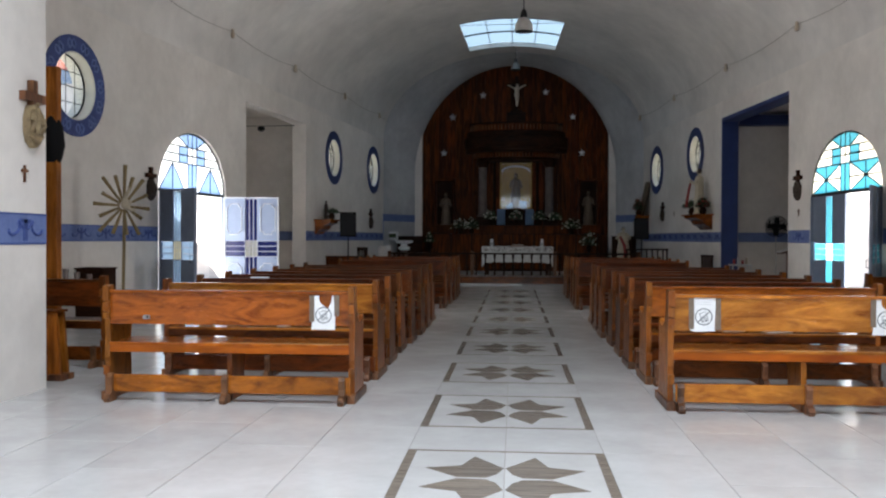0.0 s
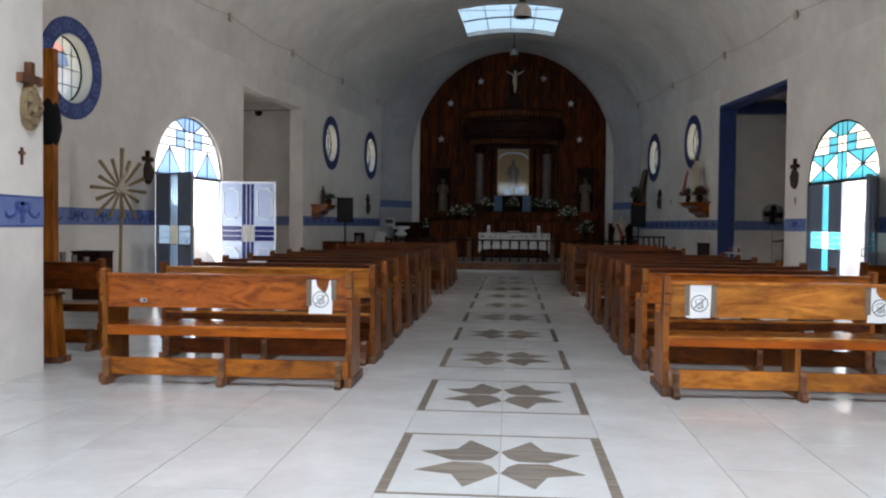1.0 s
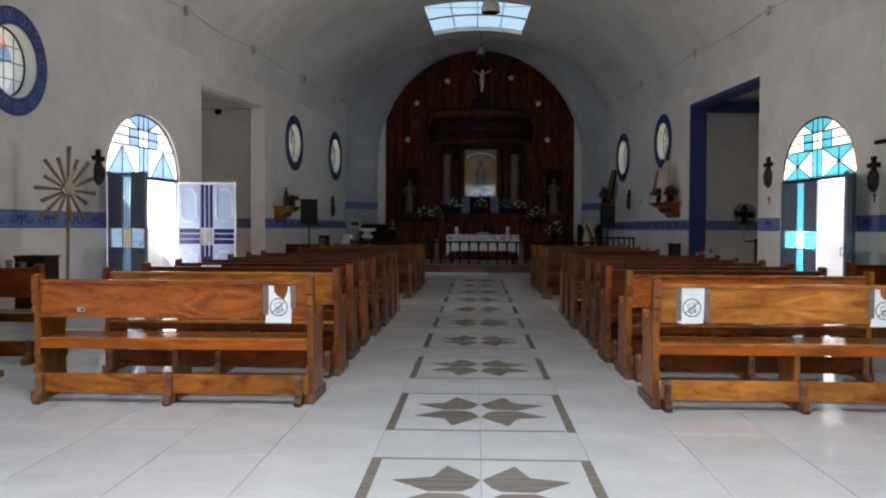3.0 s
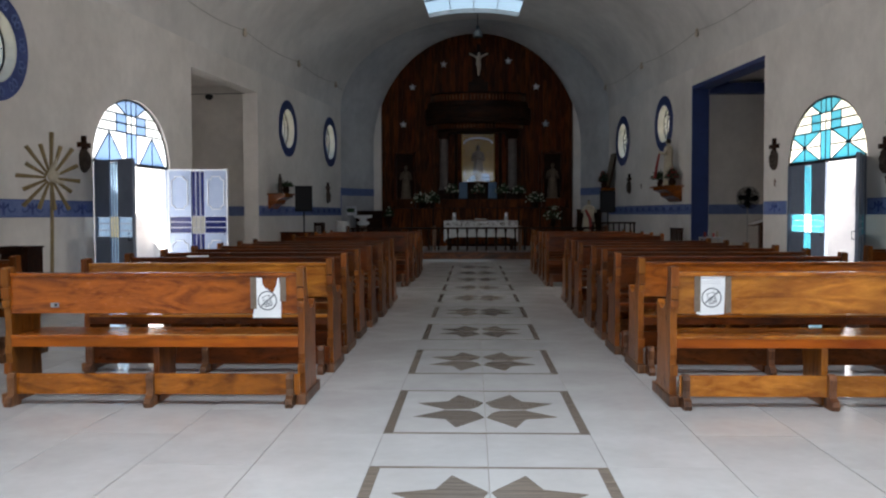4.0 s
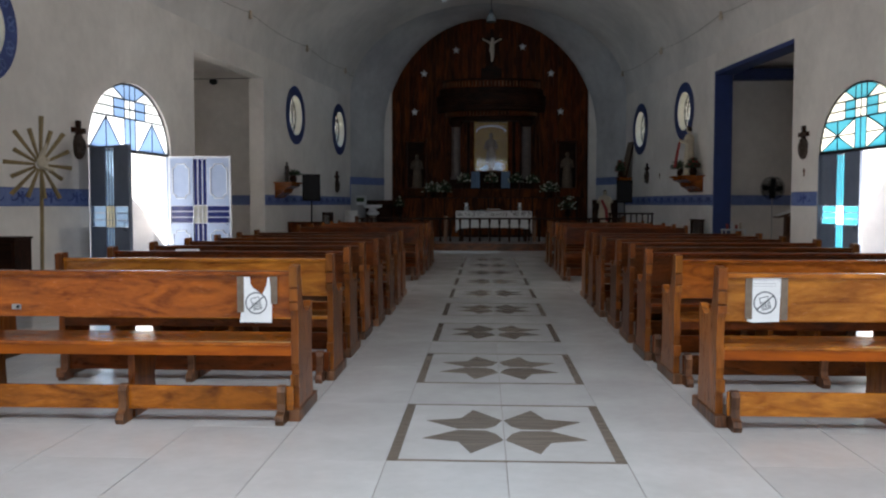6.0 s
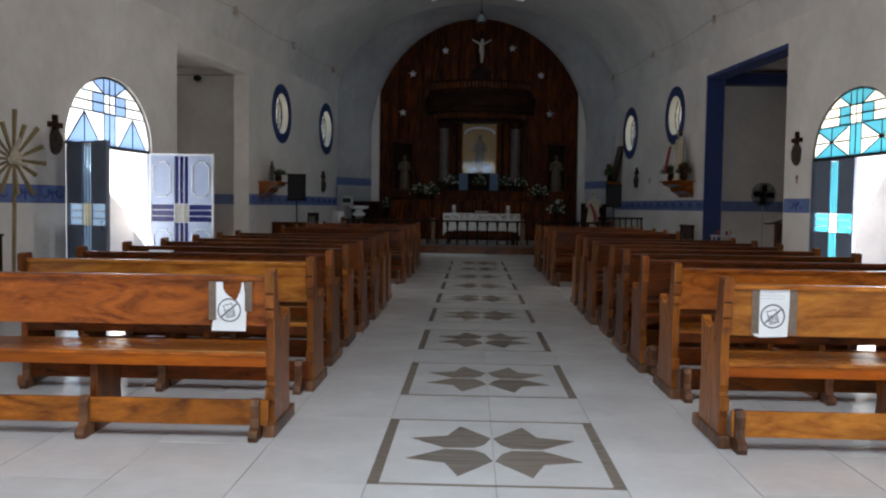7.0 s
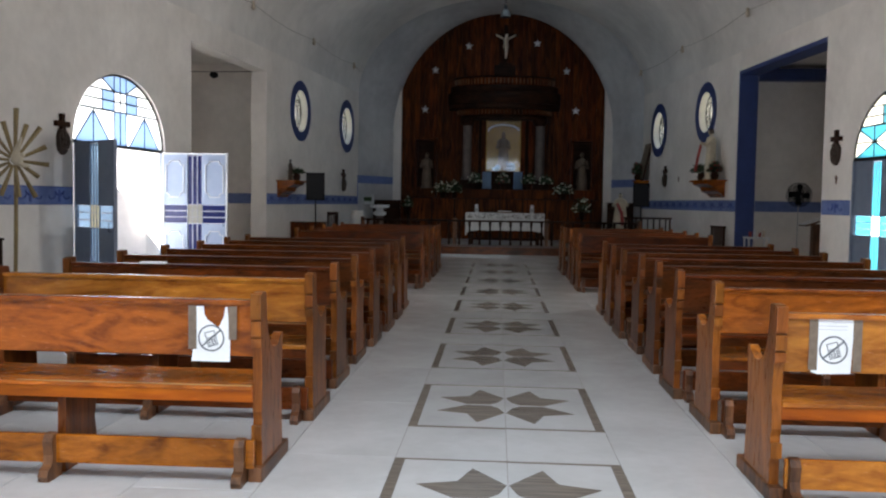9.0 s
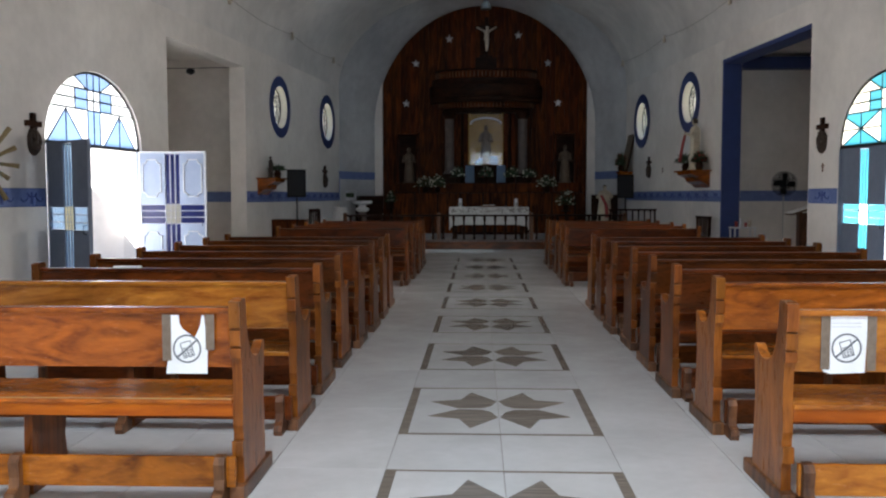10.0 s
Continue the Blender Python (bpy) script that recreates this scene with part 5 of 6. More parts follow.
bracket_shelf(on_wall("e", 16.75, 2.0), 1.25, 0.5, "carved wooden wall bracket carrying a statue")
st = on_wall("e", 16.75, 2.0)
figure("statue", st @ pose(0.25, 0.15, 0, 0, 0, 60), 1.24, M_ROBE, "cream robed plaster statue with a red sash on a wall bracket", "up", 1.15, True)
sash = thing("sash", st @ pose(0.25, 0, 0), "long red cloth sash hanging on the statue", "cloth")
part("band", tube([(0.20, 0.06, 0.92), (0.23, -0.06, 0.62), (0.25, -0.20, 0.22)], [0.03, 0.035, 0.04], 8), M_RED, sash, "", True)
bouquet(st @ pose(0.25, 0.46, 0.001), 0.20, 0.24, 51, "red blossoms beside the statue", 1, 22)
bouquet(st @ pose(0.25, -0.48, 0.001), 0.28, 0.24, 52, "dark green foliage beside the statue", 4, 0)
bracket_shelf(on_wall("w", 16.5, 1.84), 0.85, 0.5, "orange-brown wooden wall bracket")
st = on_wall("w", 16.5, 1.84)
figure("statue", st @ pose(0.25, -0.1, 0, 0, 0, 90), 0.52, M_HAIR, "small dark carved statue on a wall bracket")
bouquet(st @ pose(0.28, 0.3, 0.001), 0.22, 0.14, 53, "trailing green plant on a wall bracket", 0)
bracket_shelf(on_wall("e", 23.0, 2.15), 0.5, 0.42, "wooden wall bracket carrying a leaning picture")
pc = thing("picture", on_wall("e", 23.0, 2.152) @ pose(0.22, 0, 0, 0, -12, 0), "dark framed picture leaning on a bracket", "picture")
part("frame", box(-0.02, 0.02, -0.36, 0.36, 0.0, 1.25, 0.008), M_DARKWOOD, pc)
part("canvas", box(0.021, 0.026, -0.30, 0.30, 0.06, 1.19), M_AGED, pc, "faded brown canvas")
bouquet(on_wall("e", 23.0, 2.152) @ pose(0.34, 0.05, 0.0), 0.18, 0.4, 54, "red blossoms before the leaning picture", 0, 26)


# ---------------------------------------------------------------- loudspeakers and other furniture
def loudspeaker(x, y, z0, h, w, turn, base):
    st_ = thing("speaker_stand", pose(x, y, base), "black tripod loudspeaker stand", "stand")
    part("pole", tube([(0, 0, 0.25), (0, 0, z0 - base - 0.002)], 0.018, 8), M_BLACK, st_)
    for k in range(3):
        a = math.radians(120 * k + 30)
        part("leg", tube([(0, 0, 0.45), (0.40 * math.cos(a), 0.40 * math.sin(a), 0.012)], 0.012, 6), M_BLACK, st_)
    s = thing("loudspeaker", pose(x, y, z0, 0, 0, turn), "black loudspeaker box on a stand", "loudspeaker")
    part("cabinet", prism([(-w / 2, -0.18), (w / 2, -0.18), (w / 2 * 0.7, 0.17), (-w / 2 * 0.7, 0.17)], 2, 0.0, h, 0.015), M_BLACK, s)
    part("grille", box(-w / 2 + 0.03, w / 2 - 0.03, -0.192, -0.181, 0.04, h - 0.04, 0.004), M_IRON, s, "dark metal grille")
    return s


loudspeaker(-4.66, 16.8, 1.36, 0.69, 0.46, 10, 0.0)
loudspeaker(4.2, 21.2, 1.31, 0.70, 0.48, -10, 0.125)


def sunburst():
    s = thing("sunburst_staff", pose(-5.98, 5.6, 0, 0, 0, 25), "dry reed sunburst on a tall staff with a pale dove", "ornament")
    part("staff", tube([(0, 0, 0.03), (0.02, 0, 1.0), (0.03, -0.02, 1.80)], 0.024, 8), M_BAMBOO, s)
    part("foot", lathe([(0.2, 0), (0.2, 0.03), (0.05, 0.06)], 16), M_PEWDARK, s, "", True)
    for deg, L in ((88, 0.63), (105, 0.48), (125, 0.53), (148, 0.37), (176, 0.44), (205, 0.39), (228, 0.53), (250, 0.46), (275, 0.45), (297, 0.50), (323, 0.33), (353, 0.38), (27, 0.39), (55, 0.50), (73, 0.46)):
        c, sn = math.cos(math.radians(deg)), math.sin(math.radians(deg))
        part("ray", tube([(0.02 + c * 0.06, -0.05, 1.80 + sn * 0.06), (0.02 + c * L, -0.05, 1.80 + sn * L)], [0.018, 0.034], 6), M_BAMBOO, s)
    bm = bmesh.new()
    bm_ball(bm, (0.05, -0.10, 1.82), 0.075, 0.04, 0.085, 2)
    bm_ball(bm, (0.11, -0.11, 1.86), 0.035, 0.03, 0.035, 1)
    bm_tube(bm, [(0.02, -0.09, 1.84), (0.07, -0.11, 1.98), (0.10, -0.09, 2.08)], [0.04, 0.035, 0.012], 6)
    bm_tube(bm, [(0.04, -0.09, 1.78), (0.12, -0.11, 1.74), (0.19, -0.09, 1.73)], [0.04, 0.035, 0.012], 6)
    part("dove", bm, M_ROBE, s, "pale plaster dove", True)
    return s


sunburst()


def cabinet(m, w, d, h, label, material):
    c = thing("cabinet", m, label, "cabinet")
    part("body", box(-w / 2, w / 2, -d / 2, d / 2, 0.04, h - 0.03, 0.006), material, c)
    part("top", box(-w / 2 - 0.015, w / 2 + 0.015, -d / 2 - 0.015, d / 2 + 0.015, h - 0.029, h, 0.006), material, c)
    dr = part("door", box(-w / 2 + 0.03, w / 2 - 0.03, -d / 2 - 0.012, -d / 2 - 0.001, 0.08, h - 0.07, 0.004), material, c)
    part("knob", lathe([(0.012, 0), (0.018, 0.015), (0.001, 0.025)], 10), M_METAL, dr, "", True, pose(w / 2 - 0.07, -d / 2 - 0.012, h / 2, 90, 0, 0))
    part("plinth", box(-w / 2 + 0.01, w / 2 - 0.01, -d / 2 + 0.02, d / 2, 0.0, 0.04), material, c)
    return c


cabinet(pose(-6.1, 5.0, 0), 0.42, 0.4, 0.87, "dark brown wooden cabinet against the wall", M_DARKWOOD)
cabinet(pose(-4.95, 17.3, 0), 0.85, 0.4, 0.80, "low dark red-brown cabinet by the wall", M_PANEL)

cabinet(pose(-3.78, 24.0, 0.125, 0, 0, 34), 0.85, 0.4, 1.28, "dark wooden cabinet beside the chancel arch", M_DARKWOOD)
cabinet(pose(3.93, 23.55, 0.125, 0, 0, -34), 0.75, 0.4, 1.30, "dark wooden cabinet beside the chancel arch", M_DARKWOOD)

p = thing("wooden_post", pose(-4.92, 1.75, 0), "tall reddish wooden post with a dark cloth tied round it", "post")
part("shaft", box(-0.065, 0.065, -0.05, 0.05, 0.05, 3.15, 0.008), M_PEWEND, p)
part("foot", box(-0.22, 0.22, -0.22, 0.22, 0.0, 0.05, 0.01), M_PEWDARK, p)
part("cloth", lathe([(0.05, 2.62), (0.10, 2.5), (0.12, 2.3), (0.09, 2.16), (0.07, 2.12)], 14), M_BLACK, p, "dark cloth", True)
# small stand built in place of a side pew's amber panel
kd = thing("kneeling_desk", pose(-4.25, 0.35, 0), "amber wooden pew panel on a worn foot", "desk")
part("side", prism([(0.0, 0.06), (0.02, 0.62), (0.34, 0.62), (0.38, 0.06)], 1, 0.0, 0.04, 0.006), M_PEWEND, kd, m=pose(-0.2, 0, 0))
part("side", prism([(0.0, 0.06), (0.02, 0.62), (0.34, 0.62), (0.38, 0.06)], 1, 0.12, 0.16, 0.006), M_PEWEND, kd, m=pose(-0.2, 0, 0))
part("top", box(-0.22, 0.16, -0.02, 0.18, 0.621, 0.645, 0.006), M_PEWREDSHADE, kd)
part("foot", box(-0.24, 0.22, -0.02, 0.06, 0.0, 0.06, 0.012), M_PEWDARK, kd)
part("foot", box(-0.24, 0.22, 0.10, 0.18, 0.0, 0.06, 0.012), M_PEWDARK, kd)
for x, h in ((-4.5, 0.10), (-4.38, 0.07), (-4.25, 0.05)):
    cu = thing("votive_cup", pose(x, 1.235, 0.889), "small clouded glass cup", "cup")
    part("cup", lathe([(0.025, 0.0), (0.03, h), (0.026, h), (0.022, 0.01)], 12), M_COLUMN, cu, "", True)


def lectern(m):
    t = thing("lectern", m, "dark wooden lectern with a white cloth on its slope", "lectern")
    part("post", box(-0.09, 0.09, -0.09, 0.09, 0.06, 1.02, 0.01), M_PEWDARK, t)
    part("foot", box(-0.25, 0.25, -0.2, 0.2, 0.0, 0.06, 0.015), M_PEWDARK, t)
    part("slope", box(-0.30, 0.30, -0.22, 0.22, -0.02, 0.02, 0.006), M_PEWDARK, t, m=pose(0, 0, 1.08, 0, -18, 0))
    part("cloth", box(-0.31, 0.31, -0.23, 0.23, 0.021, 0.03, 0.003), M_CLOTH, t, "white cloth", m=pose(0, 0, 1.08, 0, -18, 0))
    return t


lectern(pose(6.75, 14.2, 0))


def pedestal_fan(m):
    f = thing("pedestal_fan", m, "black pedestal fan standing in the side chapel", "fan")
    part("base", lathe([(0.22, 0.0), (0.22, 0.02), (0.04, 0.05)], 20), M_BLACK, f, "", True)
    part("pole", tube([(0, 0, 0.04), (0, 0, 1.6)], 0.012, 8), M_METAL, f, "thin metal pole")
    part("motor", lathe([(0.03, 0), (0.07, 0.02), (0.075, 0.14), (0.04, 0.18)], 14), M_BLACK, f, "", True, pose(0, 0.18, 1.65, 90, 0, 0))
    bm = bmesh.new()
    for y in (-0.09, 0.02):
        for r in (0.06, 0.13, 0.2, 0.265):
            bm_tube(bm, [(r * math.cos(t), y, 1.65 + r * math.sin(t)) for t in (2 * math.pi * k / 24 for k in range(25))], 0.004, 4)
    for k in range(44):
        a = 2 * math.pi * k / 44
        bm_tube(bm, [(0.05 * math.cos(a), -0.10, 1.65 + 0.05 * math.sin(a)), (0.265 * math.cos(a), -0.09, 1.65 + 0.265 * math.sin(a)), (0.27 * math.cos(a), 0.02, 1.65 + 0.27 * math.sin(a)), (0.05 * math.cos(a), 0.04, 1.65 + 0.05 * math.sin(a))], 0.0045, 4)
    part("cage", bm, M_BLACK, f)
    for k in range(4):
        a = 90 * k
        part("blade", prism([(0.04, -0.03), (0.12, -0.07), (0.23, -0.08), (0.24, 0.05), (0.1, 0.05)], 1, -0.012, -0.004), M_BLACK, f, m=pose(0, -0.03, 1.65, 0, a, 0) @ pose(0, 0, 0, 18, 0, 0))
    return f


pedestal_fan(pose(6.63, 15.0, 0))
tb = thing("side_table", pose(5.75, 15.0, 0), "small white table with offerings by the jamb", "table")
part("tabletop", box(-0.25, 0.25, -0.2, 0.2, 0.66, 0.69, 0.005), M_PALETRIM, tb)
for x in (-0.22, 0.22):
    for y in (-0.17, 0.17):
        part("leg", box(x - 0.015, x + 0.015, y - 0.015, y + 0.015, 0.0, 0.66), M_PALETRIM, tb)
for x, h, mm in ((-0.15, 0.12, M_RED), (-0.05, 0.18, M_PALETRIM), (0.06, 0.10, M_RED), (0.15, 0.15, M_PLASTER)):
    cu = thing("votive_candle", pose(5.75 + x, 15.0 - 0.02, 0.691), "votive candle in a coloured glass", "candle")
    part("glass", lathe([(0.03, 0.0), (0.032, h), (0.025, h), (0.001, h - 0.02)], 12), mm, cu, "", True)

# left of the chancel: font, covered stand, chairs
fo = thing("baptismal_font", pose(-3.55, 20.6, 0.125), "white stone font on a turned pedestal", "font")
part("bowl", lathe([(0.10, 1.01), (0.27, 1.05), (0.29, 1.07), (0.29, 1.13), (0.25, 1.13), (0.10, 1.08)], 24), M_PALETRIM, fo, "", True)
part("collar", lathe([(0.10, 0.80), (0.19, 0.84), (0.20, 0.90), (0.12, 0.94), (0.10, 1.009)], 24), M_PALETRIM, fo, "", True)
part("pedestal", lathe([(0.24, 0.0), (0.24, 0.06), (0.12, 0.12), (0.09, 0.4), (0.13, 0.70), (0.10, 0.799)], 20), M_COLUMN, fo, "grey marbled pedestal", True)
cs = thing("covered_stand", pose(-4.1, 20.0, 0.125), "small stand under a white cloth", "stand")
part("cloth", lathe([(0.25, 0.35), (0.23, 0.6), (0.20, 0.93), (0.18, 0.95)], 14), M_CLOTH, cs, "", True)
part("post", lathe([(0.18, 0.0), (0.18, 0.03), (0.03, 0.06), (0.03, 0.9)], 12), M_DARKWOOD, cs, "", True)


def chair(m):
    c = thing("chair", m, "dark wooden chair with a slatted back", "chair", "chairs beside the chancel")
    part("seat", box(-0.22, 0.22, -0.22, 0.22, 0.42, 0.45, 0.008), M_DARKWOOD, c)
    for x in (-0.2, 0.2):
        part("leg", box(x - 0.018, x + 0.018, -0.21, -0.175, 0.0, 0.42), M_DARKWOOD, c)
        part("leg", box(x - 0.018, x + 0.018, 0.175, 0.21, 0.0, 0.92, 0.004), M_DARKWOOD, c)
    part("top_rail", box(-0.182, 0.182, 0.18, 0.205, 0.82, 0.91, 0.006), M_DARKWOOD, c)
    for x in (-0.1, 0.0, 0.1):
        part("slat", box(x - 0.018, x + 0.018, 0.185, 0.2, 0.45, 0.82), M_DARKWOOD, c)
    return c


c1 = chair(pose(-4.55, 19.2, 0.125, 0, 0, 70))
copy_thing(c1, pose(-4.3, 18.75, 0.125, 0, 0, 110))
pn = thing("picture", pose(-4.35, 23.85, 1.15, 0, 0, -30), "pale framed print on the end wall", "picture")
part("frame", box(-0.36, 0.2, -0.03, 0.0, 0.1, 0.42, 0.005), M_PALETRIM, pn)
part("print", box(-0.28, 0.12, -0.036, -0.031, 0.20, 0.34), M_LEAF, pn, "dark green print")
figure("statue", pose(3.75, 22.3, 0.605), 1.12, M_ROBE, "cream and red robed plaster statue on a low plinth", "up", 1.35, True)
sash = thing("sash", pose(3.75, 22.3, 0.605), "red cloth sash hanging on the statue", "cloth")
part("band", tube([(-0.12, -0.13, 0.80), (0.02, -0.17, 0.5), (0.06, -0.17, 0.12)], [0.04, 0.05, 0.06], 8), M_RED, sash, "", True)
pl = thing("plinth", pose(3.75, 22.3, 0.125), "low dark wooden plinth under a statue", "plinth")
part("block", box(-0.35, 0.35, -0.3, 0.3, 0.0, 0.48, 0.012), M_PANEL, pl)


def low_bench(m, w):
    b = thing("bench", m, "low dark wooden bench with a slatted back", "bench")
    part("seat", box(-w / 2, w / 2, -0.2, 0.2, 0.40, 0.44, 0.006), M_DARKWOOD, b)
    for x in (-w / 2 + 0.05, w / 2 - 0.05):
        part("end", box(x - 0.025, x + 0.025, -0.2, 0.22, 0.0, 0.40, 0.005), M_DARKWOOD, b)
        part("post", box(x - 0.025, x + 0.025, 0.18, 0.22, 0.441, 0.85, 0.005), M_DARKWOOD, b)
    part("top_rail", box(-w / 2, w / 2, 0.17, 0.23, 0.851, 0.90, 0.006), M_DARKWOOD, b)
    for i in range(7):
        x = -w / 2 + w * (i + 1) / 8
        part("slat", box(x - 0.02, x + 0.02, 0.19, 0.21, 0.441, 0.85), M_DARKWOOD, b)
    return b


low_bench(pose(4.1, 19.3, 0.125, 0, 0, -4), 1.3)
low_bench(pose(5.0, 16.2, 0.0, 0, 0, -84), 0.9)

# dark camera-like fixture on a wire in the west side chapel
fx = thing("ceiling_fixture", pose(-6.4, 14.2, 4.12), "small dark lamp fixture hanging on a wire", "lamp")
part("wire", tube([(-2.6, 0, 0.06), (0, 0, 0.05), (0.85, 0, 0.06)], 0.008, 5), M_IRON, fx)
part("housing", lathe([(0.02, 0.05), (0.09, 0.02), (0.10, -0.04), (0.03, -0.09)], 12), M_BLACK, fx, "", True)


# ---------------------------------------------------------------- side pews and paper notices
def side_pew(m):
    p_ = copy_thing(pews[3], m)
    return tagged(p_, "dark side pew by the wall", "pew", "side pews")


side_pew(pose(-6.12, 1.22, 0))
side_pew(pose(4.12, 2.2, 0))
side_pew(pose(4.12, 3.15, 0))


def notice(m, torn, label):
    """White sheet taped up at both sides; x across, z up, face towards -y."""
    n = thing("paper_notice", m, label, "notice")
    w, h = 0.19, 0.27
    if torn:
        pts = [(0, 0), (w, 0), (w + 0.003, 0.12), (w - 0.012, h), (w - 0.022, h - 0.004), (w - 0.03, h - 0.05), (w - 0.055, h - 0.105), (w - 0.075, h - 0.09), (w - 0.11, h - 0.065), (w - 0.125, h - 0.04), (w - 0.128, h), (0.02, h), (0.012, 0.09)]
    else:
        pts = [(0.0, 0.01), (0.03, 0.0), (w * 0.6, 0.003), (w - 0.01, 0.006), (w, h), (0.012, h), (0.008, 0.1)]
    part("sheet", prism(pts, 1, -0.004, 0.0), M_PAPER, n)
    cx, cz, r = w * 0.52, 0.115, 0.066
    bm = bmesh.new()
    k = 32
    for i in range(k):
        a, b_ = 2 * math.pi * i / k, 2 * math.pi * (i + 1) / k
        q = [(cx + rr * math.cos(t), cz + rr * math.sin(t)) for rr, t in ((r, a), (r, b_), (r - 0.008, b_), (r - 0.008, a))]
        bm_prism(bm, q, 1, -0.0052, -0.0042)

    def bar(u0, u1, v0, v1, ang):
        c_, s_ = math.cos(ang), math.sin(ang)
        bm_prism(bm, [(cx + u * c_ - v * s_, cz + u * s_ + v * c_) for u, v in ((u0, v0), (u1, v0), (u1, v1), (u0, v1))], 1, -0.0056, -0.0042)
    bar(-r, r, -0.004, 0.004, 0.72)
    t = 0.28
    for u in (-0.026, 0.022):
        bar(u, u + 0.004, -0.04, 0.032, t)
    for v in (-0.04, 0.030, 0.002):
        bar(-0.026, 0.026, v, v + 0.004, t)
    for i in range(3):
        for j in range(3):
            bar(-0.018 + i * 0.014, -0.009 + i * 0.014, -0.034 + j * 0.011, -0.027 + j * 0.011, t)
    part("printed_sign", bm, M_INK, n, "grey crossed-out telephone in a ring")
    if not torn:
        bm = bmesh.new()
        for i in range(2):
            bm_box(bm, 0.03, w - 0.03, -0.0052, -0.0042, h - 0.045 - i * 0.016, h - 0.043 - i * 0.016)
        part("text_lines", bm, M_FAINT, n, "faint lines of print")
    part("tape", box(-0.014, 0.026, -0.0075, -0.0046, 0.06 if torn else 0.02, h + 0.003), M_TAPE, n, "brown packing tape")
    part("tape", box(w - 0.004, w + 0.036, -0.0075, -0.0046, 0.11 if torn else 0.015, h + 0.003), M_TAPE, n, "brown packing tape")
    return n


notice(pose(-1.555, -0.426, 0.585), True, "torn white paper notice taped to a pew back")
notice(pose(1.395, -0.426, 0.605), False, "white paper notice taped to a pew back")
notice(pose(2.735, -0.426, 0.595), True, "torn white paper notice taped to a pew back")
# the sheet at x -2.15 stands in for door glow reflected on the seat
for x, y, w in ((2.05, 0.98, 0.2), (2.45, 0.95, 0.24), (-2.15, 0.96, 0.1)):
    s = thing("paper_sheet", pose(x, y, 0.467, 0, 0, 7 * x), "flat white sheet on a pew seat", "paper")
    part("sheet", box(-w / 2, w / 2, -0.07, 0.07, 0.0, 0.004), M_PAPER, s)
s = thing("paper_sheet", pose(-2.62, 1.69, 0.889), "pale booklet lying on a pew back", "paper")
part("sheet", box(-0.09, 0.09, -0.03, 0.04, 0.0, 0.012), M_PAPER, s)

pt = thing("metal_plate", pose(-2.91, -0.426, 0.67), "small worn metal plate screwed to a pew back", "plate")
part("plate", box(-0.028, 0.028, -0.004, 0.0, -0.016, 0.016, 0.0015), M_METAL, pt)
part("stud", lathe([(0.010, 0.0), (0.009, 0.006), (0.001, 0.009)], 10), M_IRON, pt, "", True, pose(0.01, -0.004, 0.0, 90, 0, 0))

# ---------------------------------------------------------------- pieces of the floor, last
GAP, STAR_STEP, STAR_Y = 0.0024, 1.85, -0.578
LONG = STAR_STEP * 2 / 3


def floor_tiles():
    """Every tile as (kind, x, y, width, length): long ones in running bond, the aisle's in step with its stars."""
    for c in range(-12, 12):
        x = (c + 0.5) * TX
        if c in (-1, 0):
            for k in range(-5, 11):
                cy = STAR_STEP * k + STAR_Y
                yield "panel", x, cy, TX, 1.2
                yield "strip", x, cy + 0.925, TX, 0.65
        else:
            shift = 0.04 + (LONG / 2 if c % 2 else 0.0)
            for k in range(-8, 16):
                yield "long", x, shift + (k + 0.5) * LONG, TX, LONG


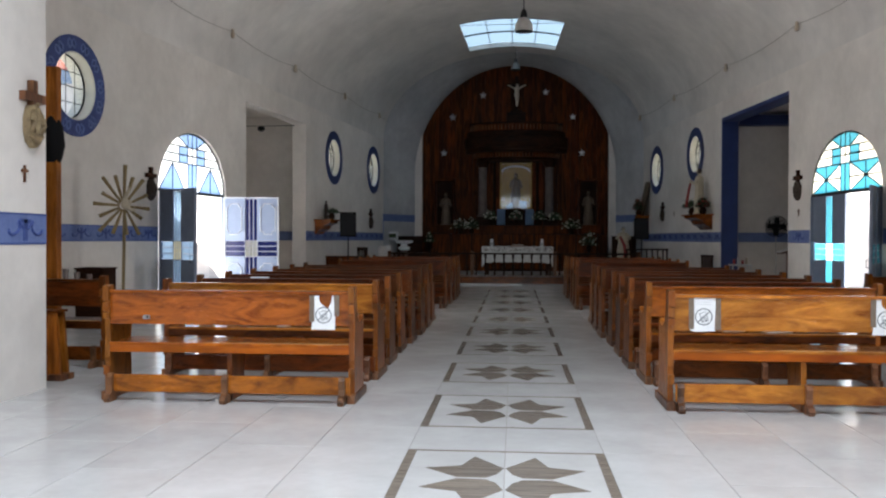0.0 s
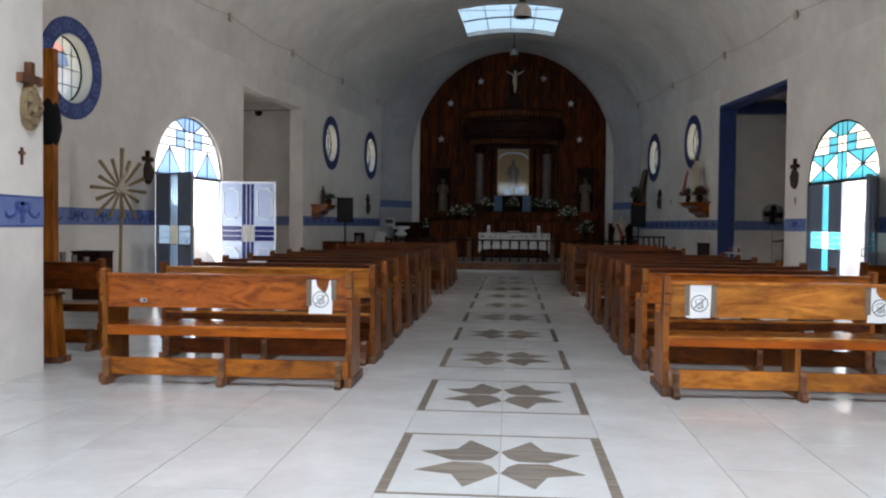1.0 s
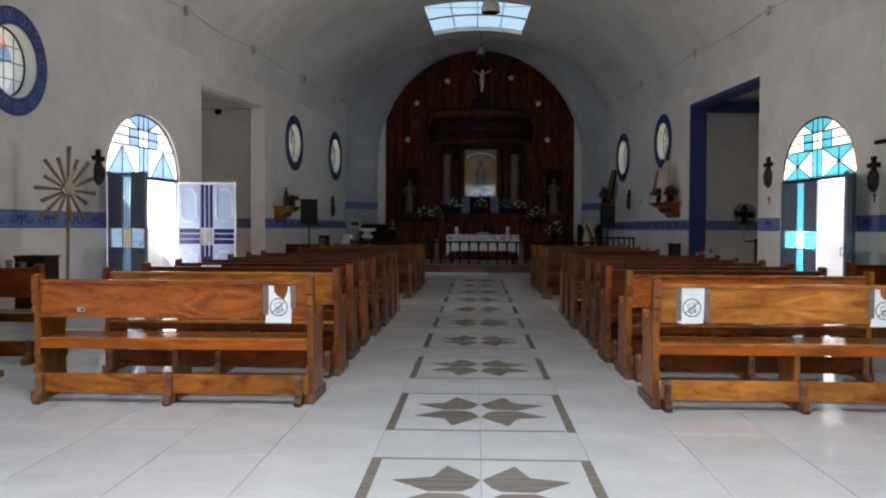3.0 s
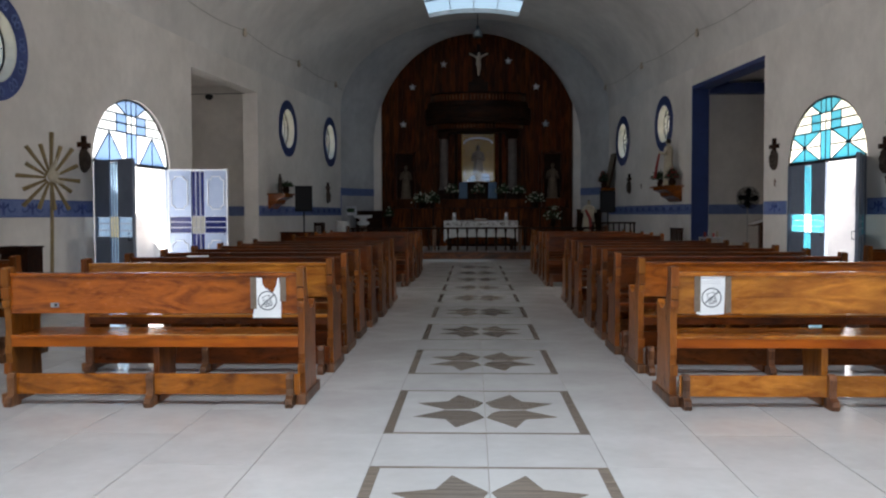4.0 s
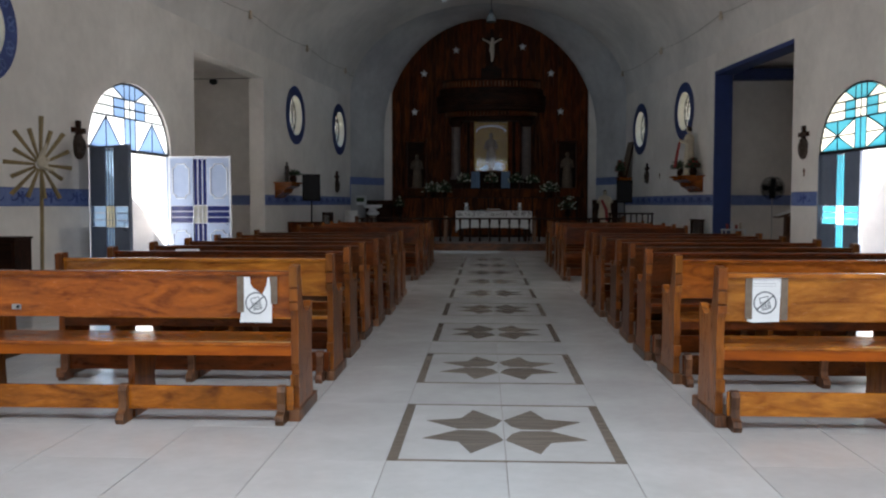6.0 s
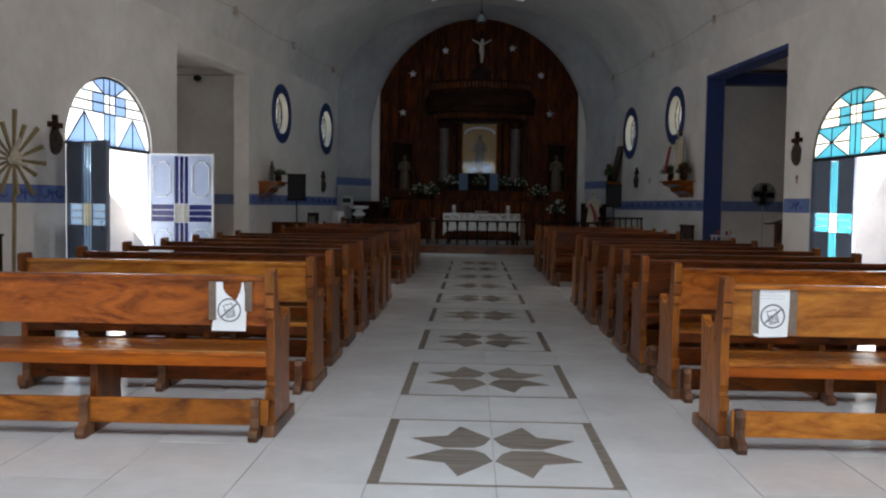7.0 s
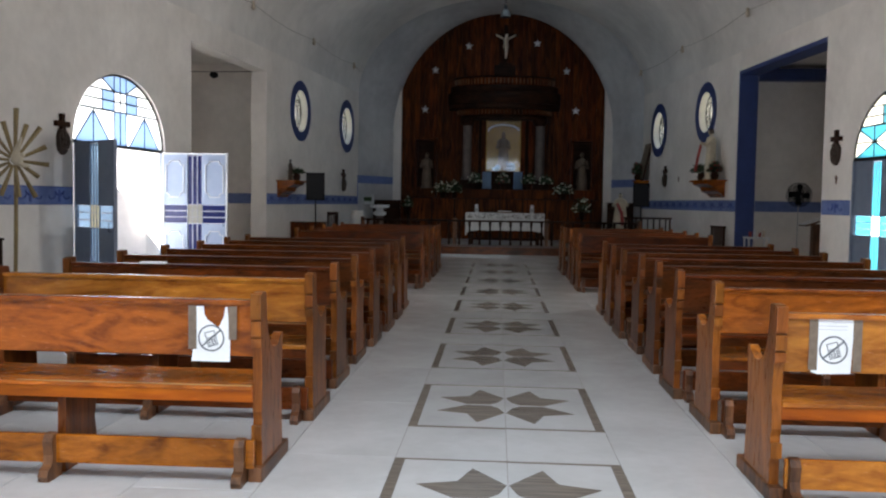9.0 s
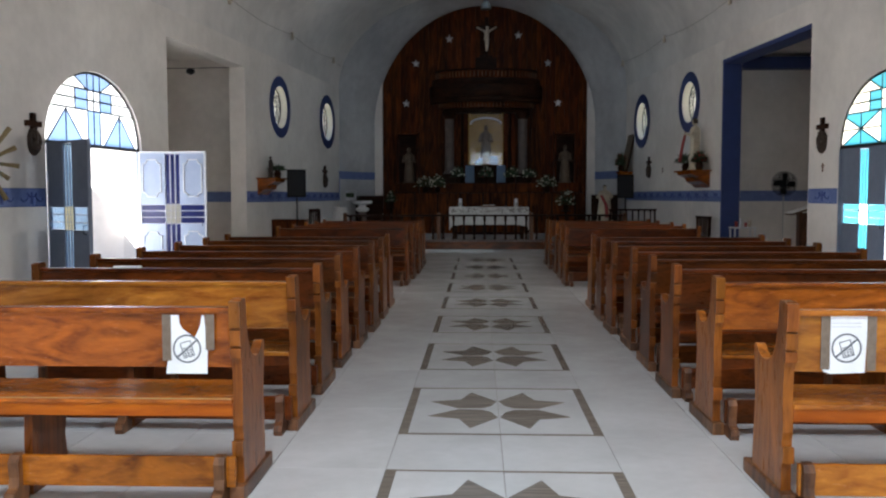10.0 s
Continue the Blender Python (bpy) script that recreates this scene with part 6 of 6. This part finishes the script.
tile_me = {}
far_tiles = bmesh.new()
for kind, x, y, w, l in floor_tiles():
    edge = (-w / 2 + GAP, w / 2 - GAP, -l / 2 + GAP, l / 2 - GAP, -0.02, 0.0)
    if -5.2 < y < 9 and abs(x) < 4.0:
        if kind not in tile_me:
            tile_me[kind] = mesh_of("tile", box(*edge, 0.0012), M_TILE)
        t = new("tile", tile_me[kind])
        t.parent = floor
        t.matrix_basis = pose(x, y, 0.0006 * math.sin(37 * x + 11 * y), 0.05 * math.sin(9 * x + 5 * y), 0.05 * math.sin(7 * y - 3 * x), 0)
    else:
        y0, y1 = max(y + edge[2], PY), min(y + edge[3], 17.895)
        inside = abs(x) < PE if y < 0 else wall_x("w", y) - 0.2 < x < wall_x("e", y) + 0.2
        if inside and y1 - y0 > 0.02:
            bm_box(far_tiles, x + edge[0], x + edge[1], y0, y1, -0.02, 0.0)
r = part("tiling", far_tiles, M_TILE2, floor, "cream floor tiles farther off")
r["kind"] = "stuff"

# inlaid star panels of wood-look tile
STAR = [(0.006, 0.21), (0.18, 0.46), (0.25, 0.25), (0.45, 0.19), (0.26, 0.012), (0.10, 0.02), (0.045, 0.085)]
star_me = {}
for sx in (-1, 1):
    for sy in (-1, 1):
        star_me[sx, sy] = mesh_of("star_piece", prism([(sx * a, sy * b) for a, b in STAR], 2, -0.01, 0.0025), M_MOTIF)
side_me = mesh_of("border_piece", box(-0.0275, 0.0275, -0.6, 0.6, -0.01, 0.0025), M_MOTIF)
end_me = mesh_of("border_piece", box(-0.545, 0.545, -0.011, 0.011, -0.01, 0.0025), M_MOTIF)
for k in range(-3, 9):
    cy = STAR_STEP * k + STAR_Y
    for key, me in star_me.items():
        s = new("star_piece", me)
        s.parent, s.location = floor, (0, cy, 0)
    for sx in (-1, 1):
        s = new("border_piece", side_me)
        s.parent, s.location = floor, (sx * 0.5725, cy, 0)
        s = new("border_piece", end_me)
        s.parent, s.location = floor, (0, cy + sx * 0.589, 0)

# boards of the altar panelling
rnd = random.Random(8)
for i in range(44):
    x = XC - 3.55 + i * 0.162
    h = ARCH_S + ARCH_B * math.sqrt(max(0.05, 1 - ((x + 0.08 - XC) / ARCH_A) ** 2)) + 0.15
    b = part("board", box(-0.0785, 0.0785, -0.02, 0.0, 0.0, h - 0.125, 0.003), M_PANEL, panelling, m=pose(x + 0.08, 25.558 + rnd.uniform(-0.004, 0.001), 0.125))
